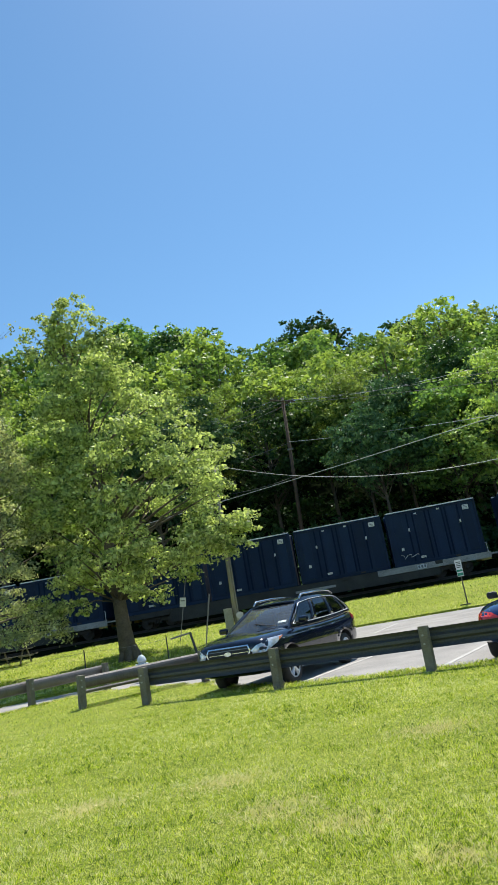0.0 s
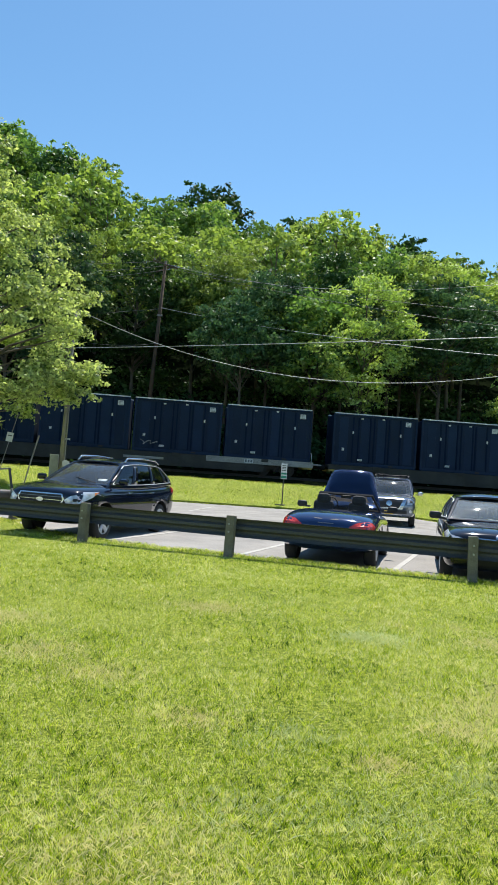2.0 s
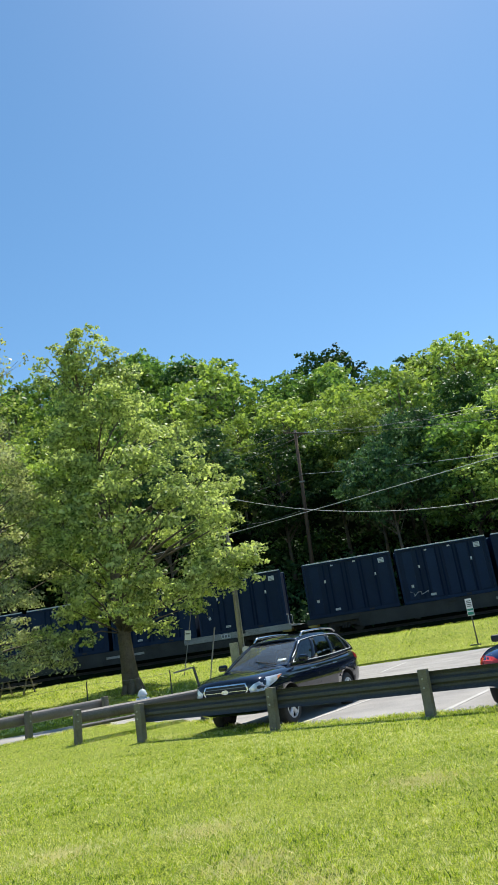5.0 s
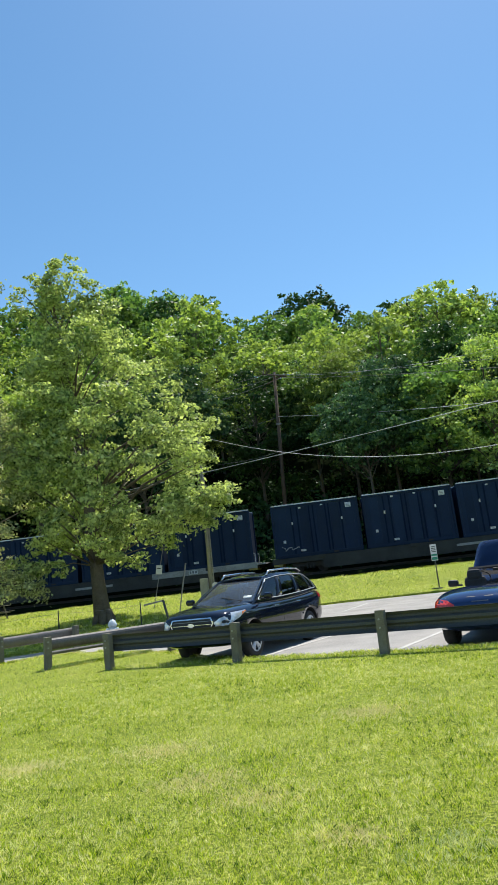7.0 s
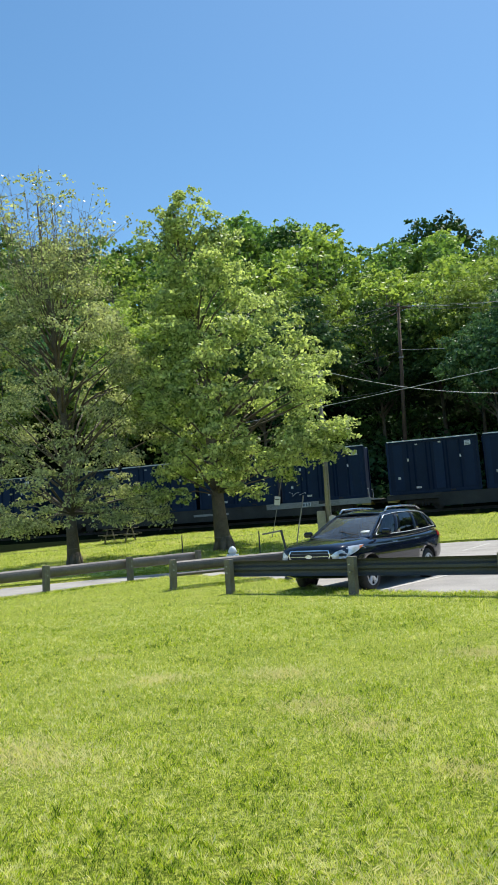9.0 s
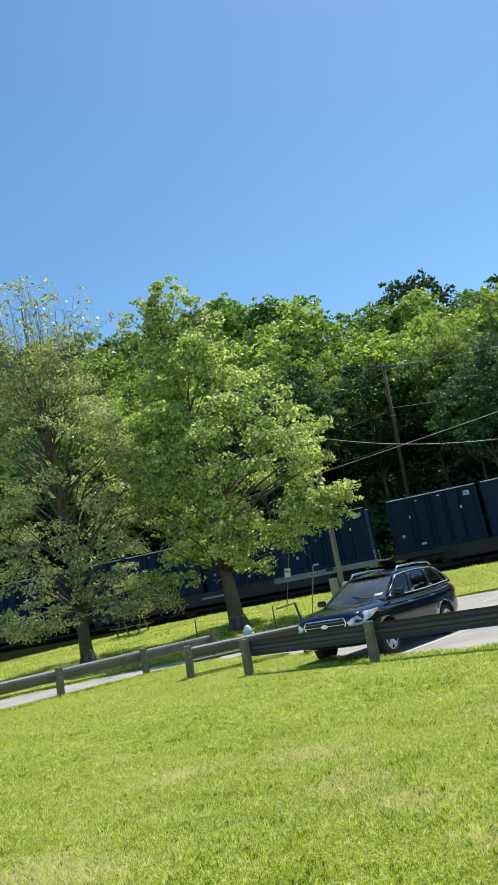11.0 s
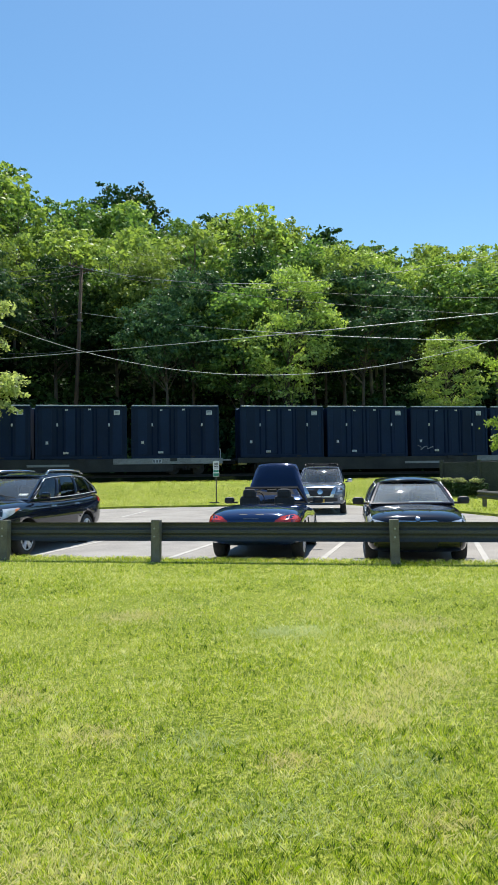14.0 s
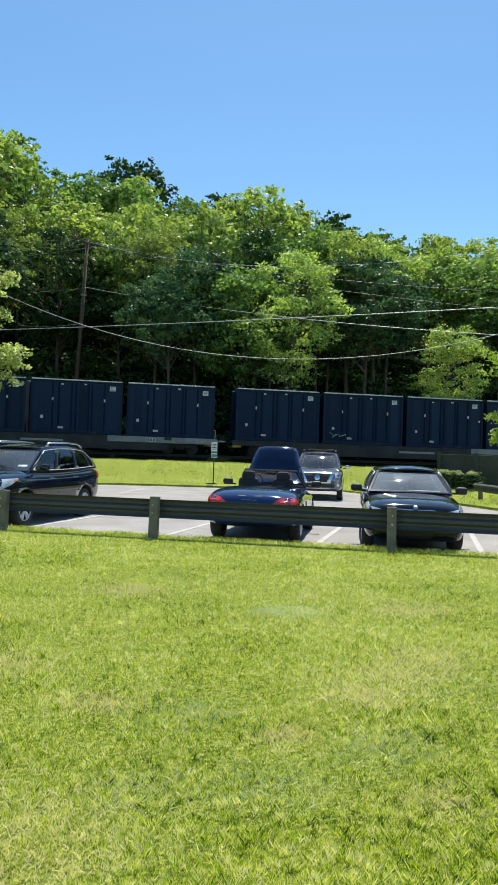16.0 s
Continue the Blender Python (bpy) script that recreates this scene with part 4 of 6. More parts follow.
def flowing(points, seg):
    """A smooth curve through points, seg steps from each to the next."""
    p = [Vector(q) for q in points]
    p = [p[0] * 2 - p[1]] + p + [p[-1] * 2 - p[-2]]
    out = []
    for k in range(1, len(p) - 2):
        for j in range(seg):
            t = j / seg
            out.append(0.5 * (2 * p[k] + (p[k + 1] - p[k - 1]) * t + (2 * p[k - 1] - 5 * p[k] + 4 * p[k + 1] - p[k + 2]) * t * t + (3 * p[k] - p[k - 1] - 3 * p[k + 1] + p[k + 2]) * t ** 3))
    return out + [p[-2]]


class Car:
    """A car, forward along x, its origin on the ground under its middle."""

    def __init__(self, name, label, m, paint, stations, axles, track, tyre, lift=0.0):
        self.root = thing(name, label, "car", Matrix.Translation((0, 0, lift)) @ m)
        self.paint = paint
        body = part("body", loft(stations), paint, self.root)
        body.data.materials.append(TRIM)
        body.data.polygons.foreach_set("use_smooth", [True] * len(body.data.polygons))
        body.modifiers.new("round", "SUBSURF").levels = 2
        cutters = []
        for x in axles:
            for s in (-1, 1):
                c = new("well", bpy.data.meshes.new("well"))
                c.parent = self.root
                bm = rod((x, s * (track / 2 - 0.16), tyre - lift), (x, s * 1.4, tyre - lift), tyre + 0.055 + lift * 0.5, seg=28)
                for f in bm.faces:
                    f.material_index = 1
                bm.to_mesh(c.data)
                bm.free()
                c.data.materials.append(paint)
                c.data.materials.append(TRIM)
                b = body.modifiers.new("well", "BOOLEAN")
                b.object, b.operation, b.solver = c, "DIFFERENCE", "EXACT"
                cutters.append(c)
        dg = bpy.context.evaluated_depsgraph_get()
        me = bpy.data.meshes.new_from_object(body.evaluated_get(dg))
        body.modifiers.clear()
        body.data = me
        for c in cutters:
            bpy.data.objects.remove(c)
        self.body = body
        full = bmesh.new()
        full.from_mesh(me)
        self.tree = BVHTree.FromBMesh(full)
        full.free()
        for x in axles:
            for s in (-1, 1):
                self.wheel(x, s * track / 2, tyre, s, lift)

    def wheel(self, x, y, r, s, lift):
        prof = [(0.62, -0.1), (0.9, -0.112), (0.985, -0.085), (1.0, -0.03), (1.0, 0.03), (0.985, 0.085), (0.9, 0.112), (0.62, 0.1)]
        z = r - lift
        bm, rings, n = bmesh.new(), [], 28
        for f, d in prof:
            rings.append([bm.verts.new((x + math.cos(2 * math.pi * k / n) * r * f, y + d, z + math.sin(2 * math.pi * k / n) * r * f)) for k in range(n)])
        for a, b in zip(rings, rings[1:] + rings[:1]):
            for k in range(n):
                bm.faces.new((a[k], a[(k + 1) % n], b[(k + 1) % n], b[k]))
        bmesh.ops.recalc_face_normals(bm, faces=bm.faces)
        w = part("wheel", bm, TYRE, self.root, "black tyre on an alloy rim", smooth=True)
        part("hub_back", rod((x, y - s * 0.06, z), (x, y + s * 0.02, z), r * 0.64, seg=24), TRIM, w)
        rim = bmesh.new()
        ring = [Vector((x + math.cos(2 * math.pi * k / 24) * r * 0.64, y + s * 0.1, z + math.sin(2 * math.pi * k / 24) * r * 0.64)) for k in range(25)]
        tube(ring, [r * 0.045] * 25, 6, rim)
        for k in range(5):
            for d in (-0.2, 0.2):
                a = 2 * math.pi * k / 5 + d + 0.3
                a0 = 2 * math.pi * k / 5 + 0.3
                p, q = (x + math.cos(a0) * r * 0.12, y + s * 0.085, z + math.sin(a0) * r * 0.12), (x + math.cos(a) * r * 0.63, y + s * 0.095, z + math.sin(a) * r * 0.63)
                rod(p, q, r * 0.075, r * 0.06, 6, rim)
        rod((x, y + s * 0.06, z), (x, y + s * 0.11, z), r * 0.16, seg=14, bm=rim)
        part("rim", rim, RIM, w, "machined alloy spokes")

    def patch(self, name, outline, axis, sign, mat, out=0.006, mirror=False, parent=None, label="", depth=0.03, cuts=2):
        """A piece that follows the body: outline seen along an axis, laid on the skin from that side."""
        sets = [outline] + ([[(-a, b) for a, b in outline]] if mirror else [])
        made = []
        for pts in sets:
            bm = bmesh.new()
            put = (lambda a, b: (4 * sign, a, b)) if axis == "x" else (lambda a, b: (a, 4 * sign, b)) if axis == "y" else (lambda a, b: (a, b, 4))
            f = bm.faces.new([bm.verts.new(put(a, b)) for a, b in pts])
            way = Vector((-sign, 0, 0)) if axis == "x" else Vector((0, -sign, 0)) if axis == "y" else Vector((0, 0, -1))
            bmesh.ops.triangulate(bm, faces=bm.faces)
            bmesh.ops.subdivide_edges(bm, edges=bm.edges, cuts=cuts, use_grid_fill=True)
            for v in bm.verts:
                hit = self.tree.ray_cast(v.co, way)[0]
                v.co = (hit if hit else v.co + way * 3.2) - way * out
            bmesh.ops.recalc_face_normals(bm, faces=bm.faces)
            low = bmesh.ops.extrude_face_region(bm, geom=bm.faces[:])
            bmesh.ops.translate(bm, verts=[v for v in low["geom"] if isinstance(v, bmesh.types.BMVert)], vec=way * depth)
            bmesh.ops.recalc_face_normals(bm, faces=bm.faces)
            made.append(part(name, bm, mat, parent or self.root, label, smooth=False))
        return made[0]

    def sides(self, name, outline, mat, **kw):
        """The same piece on both flanks."""
        self.patch(name, outline, "y", 1, mat, **kw)
        self.patch(name, outline, "y", -1, mat, **kw)

    def pane(self, name, c, mat, inset=0.05, bulge=0.02, frame_mat=None):
        """A bowed glass pane in a frame between four corners."""
        c = [Vector(p) for p in c]
        mid = sum(c, Vector()) / 4
        nrm = (c[2] - c[0]).cross(c[3] - c[1]).normalized()
        if nrm.dot(mid - Vector((mid.x * 0.6, 0, 0.9))) < 0:
            nrm = -nrm
        inner = []
        for i, p in enumerate(c):
            a, b = (c[i - 1] - p).normalized(), (c[(i + 1) % 4] - p).normalized()
            inner.append(p + (a + b) * inset)
        bm = bmesh.new()
        for i in range(4):
            j = (i + 1) % 4
            top = [c[i], c[j], inner[j], inner[i]]
            lo = [bm.verts.new(p - nrm * 0.035) for p in top]
            hi = [bm.verts.new(p + nrm * 0.004) for p in top]
            bm.faces.new(hi)
            bm.faces.new(lo[::-1])
            for k in range(4):
                bm.faces.new((hi[k], lo[k], lo[(k + 1) % 4], hi[(k + 1) % 4]))
        bmesh.ops.recalc_face_normals(bm, faces=bm.faces)
        f = part("window_frame", bm, frame_mat or self.paint, self.root)
        bm, N = bmesh.new(), 8
        rows = []
        for i in range(N + 1):
            u = i / N
            row = []
            for j in range(N + 1):
                v = j / N
                p = inner[0].lerp(inner[1], u).lerp(inner[3].lerp(inner[2], u), v)
                row.append(bm.verts.new(p + nrm * (bulge * (1 - (2 * u - 1) ** 2) * (1 - (2 * v - 1) ** 2) - 0.012)))
            rows.append(row)
        for a, b in zip(rows, rows[1:]):
            for k in range(N):
                bm.faces.new((a[k], a[k + 1], b[k + 1], b[k]))
        bmesh.ops.recalc_face_normals(bm, faces=bm.faces)
        p = part(name, bm, mat, f, smooth=True)
        p.visible_shadow = False
        return p

    def strip(self, name, low, high, v0, v1, mat, parent, bulge=0.0, thick=0.0, label="", glass=False):
        """A piece of the flank between two curves, from the share v0 of its height to v1."""
        bm, rows, N = bmesh.new(), [], 5
        for a, b in zip(low, high):
            side = 1 if a.y > 0 else -1
            row = []
            for k in range(N + 1):
                v = v0 + (v1 - v0) * k / N
                row.append(bm.verts.new(a.lerp(b, v) + Vector((0, side * (0.05 * v * (1 - v) * 4 + bulge), 0))))
            rows.append(row)
        for r, q in zip(rows, rows[1:]):
            for k in range(N):
                bm.faces.new((r[k], r[k + 1], q[k + 1], q[k]))
        bmesh.ops.recalc_face_normals(bm, faces=bm.faces)
        if thick:
            bmesh.ops.solidify(bm, geom=bm.faces[:], thickness=thick)
            bmesh.ops.recalc_face_normals(bm, faces=bm.faces)
        ob = part(name, bm, mat, parent, label, smooth=True)
        if glass:
            ob.visible_shadow = False
        return ob

    def cabin(self, low, high, crown=0.05, front=GLASS, side=DARK_GLASS, back=DARK_GLASS, inset=0.04, trim=None):
        """Windows and roof: low and high list (x, half width, z) from the windscreen back, joined by smooth curves."""
        A, B = low, high
        seg = 8
        L = lambda p, s: (p[0], s * p[1], p[2])
        self.pane("windscreen", (L(A[0], 1), L(A[0], -1), L(B[0], -1), L(B[0], 1)), front, inset, 0.075)
        self.pane("rear_window", (L(A[-1], 1), L(A[-1], -1), L(B[-1], -1), L(B[-1], 1)), back, inset, 0.03)
        for s in (-1, 1):
            a, b = flowing([L(p, s) for p in A], seg), flowing([L(p, s) for p in B], seg)
            rail = self.strip("roof_side", a, b, 0.9, 1.0, self.paint, self.root, 0.0, 0.03)
            self.strip("belt", a, b, -0.12, 0.07, self.paint, self.root, 0.0, 0.03)
            last = len(A) - 2
            for i in range(last + 1):
                i0, i1 = i * seg + (1 if i == 0 else 0), (i + 1) * seg
                if i == last:
                    i1 -= 2
                frame_ob = self.strip("window_pillar", a[i1 - (0 if i == last else 1):i1 + (3 if i == last else 2)], b[i1 - (0 if i == last else 1):i1 + (3 if i == last else 2)], 0.05, 0.92, self.paint if i == last else PAINT_BLACK, rail, 0.004, 0.03)
                if i == 0:
                    self.strip("front_pillar", a[:2], b[:2], 0.05, 0.92, self.paint, rail, 0.003, 0.03)
                self.strip("side_window", a[i0:i1 + 1], b[i0:i1 + 1], 0.05, 0.92, side, frame_ob, -0.008, glass=True)
            if trim:
                def along(v, k):
                    return a[k].lerp(b[k], v) + Vector((0, s * (0.2 * v * (1 - v) + 0.01), 0))
                e = len(a) - 4
                pts = [along(0.06, k) for k in range(1, e + 1)] + [along(0.45, e + 1)] + [along(0.9, k) for k in range(e, 0, -1)] + [along(0.06, 1)]
                part("window_trim", tube(pts, [0.009] * len(pts), 6), trim, rail, "bright window trim")
        spine = flowing(B, seg)
        bm, rows, N = bmesh.new(), [], 14
        for i, p in enumerate(spine):
            f = i / (len(spine) - 1)
            lift = crown * (0.55 + 0.45 * math.sin(math.pi * min(1, f * 1.6 + 0.1)))
            rows.append([bm.verts.new((p[0] + 0.05 * (1 - (2 * k / N - 1) ** 2) * (1 if i == 0 else 0), p[1] * (2 * k / N - 1) * 1.005, p[2] + lift * (1 - abs(2 * k / N - 1) ** 2.4) + 0.003)) for k in range(N + 1)])
        for r, q in zip(rows, rows[1:]):
            for k in range(N):
                bm.faces.new((r[k], r[k + 1], q[k + 1], q[k]))
        bmesh.ops.recalc_face_normals(bm, faces=bm.faces)
        bmesh.ops.solidify(bm, geom=bm.faces[:], thickness=0.03)
        bmesh.ops.recalc_face_normals(bm, faces=bm.faces)
        part("roof", bm, self.paint, self.root, smooth=True)

    def seats(self, rows, z, w=0.36, h=0.62):
        for x in rows:
            for y in (-w, w):
                bm = box(x, y, z + h * 0.35, 0.14, 0.48, h * 0.9, 0.06)
                seat = part("seat_back", bm, CABIN, self.root, "dark cloth seat back")
                part("headrest", box(x - 0.02, y, z + h * 0.93, 0.1, 0.26, 0.18, 0.045), CABIN, seat)

    def mirrors(self, x, y, z, mat):
        for s in (-1, 1):
            m = part("wing_mirror", box(x, s * (y + 0.12), z, 0.12, 0.22, 0.14, 0.05), mat, self.root)
            part("mirror_arm", box(x + 0.01, s * (y + 0.0), z - 0.05, 0.06, 0.12, 0.04, 0.012), TRIM, m)

    def bars(self, name, pts, r, mat, label=""):
        part(name, tube([Vector(p) for p in pts], [r] * len(pts), 8), mat, self.root, label, smooth=True)


def ellipse(cx, cy, rx, ry, n=14):
    return [(cx + rx * math.cos(2 * math.pi * k / n), cy + ry * math.sin(2 * math.pi * k / n)) for k in range(n)]


def rect(x0, x1, z0, z1):
    return [(x0, z0), (x1, z0), (x1, z1), (x0, z1)]


def estate_car():
    c = Car("station_wagon", "dark navy station wagon with chrome grille and silver roof rails", pose(-0.36, 16.5, LOT_Z, 0, 0, 241.5), PAINT_NAVY,
            [(2.42, 0.62, 0.42, 0.80, 0.88), (2.36, 0.78, 0.30, 0.89, 0.965), (2.12, 0.87, 0.26, 0.955, 1.03), (1.55, 0.91, 0.25, 0.99, 1.07), (0.95, 0.92, 0.25, 1.01, 1.11), (0.2, 0.92, 0.25, 1.0, 1.10),
             (-1.2, 0.92, 0.25, 1.03, 1.12), (-1.9, 0.91, 0.27, 1.06, 1.14), (-2.25, 0.86, 0.34, 1.06, 1.12), (-2.40, 0.72, 0.45, 1.0, 1.05)], (1.40, -1.345), 1.57, 0.345, 0.055)
    c.cabin([(1.18, 0.80, 1.06), (0.1, 0.86, 1.055), (-0.9, 0.86, 1.08), (-1.75, 0.82, 1.12), (-2.3, 0.72, 1.13)],
            [(0.28, 0.61, 1.54), (-0.25, 0.645, 1.60), (-1.0, 0.64, 1.605), (-1.55, 0.61, 1.57), (-1.86, 0.57, 1.51)], trim=RIM)
    c.sides("cladding", [(-2.1, 0.27), (2.1, 0.27), (2.1, 0.36), (-2.1, 0.36)], TRIM, out=0.012, label="black lower door cladding")
    grille = c.patch("grille", [(-0.50, 0.76), (-0.42, 0.60), (0.42, 0.60), (0.50, 0.76), (0.46, 0.86), (-0.46, 0.86)], "x", 1, TRIM, out=0.004, label="black slatted grille with chrome surround")
    for pts in ([(-0.535, 0.765), (-0.44, 0.585), (-0.41, 0.585), (-0.50, 0.765)], [(0.535, 0.765), (0.44, 0.585), (0.41, 0.585), (0.50, 0.765)], [(-0.535, 0.765), (-0.50, 0.765), (-0.455, 0.86), (-0.48, 0.872)], [(0.535, 0.765), (0.50, 0.765), (0.455, 0.86), (0.48, 0.872)], rect(-0.44, 0.44, 0.58, 0.602), rect(-0.48, 0.48, 0.852, 0.876)):
        c.patch("grille_surround", pts, "x", 1, CHROME, out=0.014, parent=grille)
    for z in (0.66, 0.735, 0.80):
        c.patch("grille_slat", rect(-0.47, 0.47, z, z + 0.014), "x", 1, CHROME if z == 0.735 else STEEL_TRIM, out=0.01, parent=grille)
    c.patch("badge", ellipse(0, 0.742, 0.085, 0.042), "x", 1, CHROME, out=0.024, parent=grille)
    c.patch("headlight", [(0.54, 0.76), (0.58, 0.67), (0.80, 0.69), (0.89, 0.84), (0.86, 0.91), (0.66, 0.84)], "x", 1, LAMP_CLEAR, out=0.012, mirror=True, label="clear headlamp")
    c.sides("headlight_side", [(2.24, 0.72), (1.9, 0.82), (1.66, 0.935), (2.14, 0.925)], LAMP_CLEAR, out=0.012)
    c.sides("turn_signal", [(1.84, 0.85), (1.64, 0.925), (1.8, 0.915)], LAMP_AMBER, out=0.016)
    c.patch("lower_intake", rect(-0.62, 0.62, 0.36, 0.45), "x", 1, TRIM, out=0.008, label="black lower intake")
    c.patch("lamp_lens", ellipse(0.745, 0.765, 0.036, 0.032), "x", 1, TRIM, out=0.018, mirror=True, label="dark projector lens")
    c.patch("fog_lamp", ellipse(0.68, 0.42, 0.05, 0.05), "x", 1, LAMP_CLEAR, out=0.014, mirror=True)
    c.sides("tail_lamp", [(-2.02, 0.92), (-2.3, 0.86), (-2.3, 1.06), (-2.06, 1.05)], LAMP_RED, out=0.012, label="red tail lamp")
    for x in (0.35, -0.75):
        c.sides("door_handle", rect(x - 0.12, x + 0.1, 0.90, 0.93), CHROME, out=0.035)
    for x in (1.12, 0.05, -1.0):
        c.sides("door_seam", rect(x, x + 0.012, 0.38, 1.0), TRIM, out=0.002, depth=0.01)
    for s in (-1, 1):
        c.bars("roof_rail", [(0.12, s * 0.60, 1.58), (0.0, s * 0.60, 1.675), (-0.8, s * 0.61, 1.695), (-1.5, s * 0.6, 1.675), (-1.68, s * 0.6, 1.60)], 0.024, CHROME, "silver roof rail")
    c.mirrors(0.9, 0.9, 1.15, PAINT_NAVY)
    c.seats((0.05, -0.9), 0.85)
    part("parking_sticker", box(0.98, 0.55, 1.165, 0.02, 0.2, 0.075, 0.0, turn=pose(0, 0, 0, 0, -61, 0)), STICKER, c.root, "pale rectangular windscreen sticker")
    part("wiper", rod((1.17, 0.5, 1.10), (1.0, -0.1, 1.2), 0.01, seg=6), TRIM, c.root)


def roadster():
    c = Car("convertible", "metallic blue open convertible with its front lid raised in the lot", pose(4.62, 13.9, LOT_Z, 0, 0, 63), PAINT_BLUE,
            [(2.16, 0.55, 0.32, 0.46, 0.52), (2.05, 0.74, 0.22, 0.55, 0.62), (1.75, 0.84, 0.17, 0.66, 0.74), (1.25, 0.87, 0.16, 0.74, 0.82), (0.7, 0.86, 0.16, 0.80, 0.90), (0.0, 0.86, 0.16, 0.82, 0.88),
             (-0.7, 0.885, 0.16, 0.86, 0.95), (-1.4, 0.89, 0.17, 0.86, 0.95), (-1.85, 0.86, 0.22, 0.80, 0.90), (-2.08, 0.78, 0.32, 0.74, 0.82), (-2.17, 0.62, 0.42, 0.64, 0.70)], (1.2, -1.215), 1.5, 0.315, 0.06)
    c.patch("cockpit", [(0.72, -0.62), (0.72, 0.62), (-0.48, 0.66), (-0.62, 0.4), (-0.62, -0.4), (-0.48, -0.66)], "z", 1, CABIN, out=0.008, label="dark open cockpit")
    c.patch("engine_grille", [(-0.86, -0.42), (-0.86, 0.42), (-0.74, 0.40), (-0.74, -0.40)], "z", 1, TRIM, out=0.012, label="black rear deck vent")
    for y in (-0.36, 0.36):
        seat = part("seat_back", box(-0.28, y, 0.95, 0.16, 0.42, 0.28, 0.075), CABIN, c.root, "black leather seat back")
        part("headrest", box(-0.30, y, 1.12, 0.15, 0.28, 0.22, 0.074), CABIN, seat)
    c.pane("windscreen", ((0.86, 0.72, 0.90), (0.86, -0.72, 0.90), (0.32, -0.57, 1.255), (0.32, 0.57, 1.255)), GLASS, 0.04, 0.05, TRIM)
    part("rear_view_mirror", box(0.4, 0, 1.17, 0.03, 0.22, 0.06, 0.015), TRIM, c.root)
    part("steering_wheel", tube([Vector((0.45 + 0.05 * math.sin(a), 0.36 + 0.18 * math.cos(a), 0.98 + 0.17 * math.sin(a))) for a in np.linspace(0, 6.28, 15)], [0.016] * 15, 6), TRIM, c.root)
    # raised front lid
    bm, rows, N = bmesh.new(), [], 8
    for i in range(9):
        f = i / 8
        w = np.interp(f, (0, 0.25, 0.6, 0.88, 0.97, 1.0), (0.72, 0.66, 0.56, 0.49, 0.46, 0.43))
        row = []
        for k in range(N + 1):
            u = 2 * k / N - 1
            row.append(bm.verts.new((1.02 + f * 0.30 - 0.09 * (1 - u * u) - 0.10 * math.sin(f * math.pi), u * w, 0.84 + f * 0.93 - 0.03 * f * u ** 4)))
        rows.append(row)
    for a, b in zip(rows, rows[1:]):
        for k in range(N):
            bm.faces.new((a[k], a[k + 1], b[k + 1], b[k]))
    bmesh.ops.solidify(bm, geom=bm.faces[:], thickness=0.025)
    bmesh.ops.recalc_face_normals(bm, faces=bm.faces)
    part("front_lid", bm, PAINT_BLUE, c.root, "raised metallic blue front lid", smooth=True)
    c.patch("front_trunk", [(1.0, -0.55), (1.0, 0.55), (1.8, 0.45), (1.8, -0.45)], "z", 1, TRIM, out=0.006, label="black open front trunk")
    c.patch("tail_lamp", [(0.40, 0.61), (0.56, 0.565), (0.78, 0.56), (0.87, 0.66), (0.85, 0.75), (0.74, 0.80), (0.56, 0.775), (0.44, 0.70)], "x", -1, LAMP_RED, out=0.014, mirror=True, label="red tail lamp")
    c.sides("tail_lamp_side", [(-1.98, 0.62), (-1.72, 0.70), (-1.86, 0.78), (-2.0, 0.76)], LAMP_RED, out=0.014)
    c.patch("lid_seam", [(-0.6, 0.8), (0.6, 0.8), (0.6, 0.812), (-0.6, 0.812)], "x", -1, TRIM, out=0.003, depth=0.01)
    c.patch("bumper_line", rect(-0.72, 0.72, 0.5, 0.515), "x", -1, TRIM, out=0.004, depth=0.01)
    c.patch("number_plate", rect(-0.26, 0.26, 0.36, 0.47), "x", -1, PLATE_WHITE, out=0.012)
    c.patch("script_badge", rect(-0.14, 0.14, 0.725, 0.74), "x", -1, STEEL_TRIM, out=0.006)
    c.sides("side_intake", [(-0.55, 0.45), (-0.3, 0.42), (-0.42, 0.66), (-0.58, 0.66)], TRIM, out=0.008)
    for x in (0.75, -0.35):
        c.sides("door_seam", rect(x, x + 0.012, 0.25, 0.8), TRIM, out=0.002, depth=0.01)
    c.mirrors(0.58, 0.86, 0.96, TRIM)


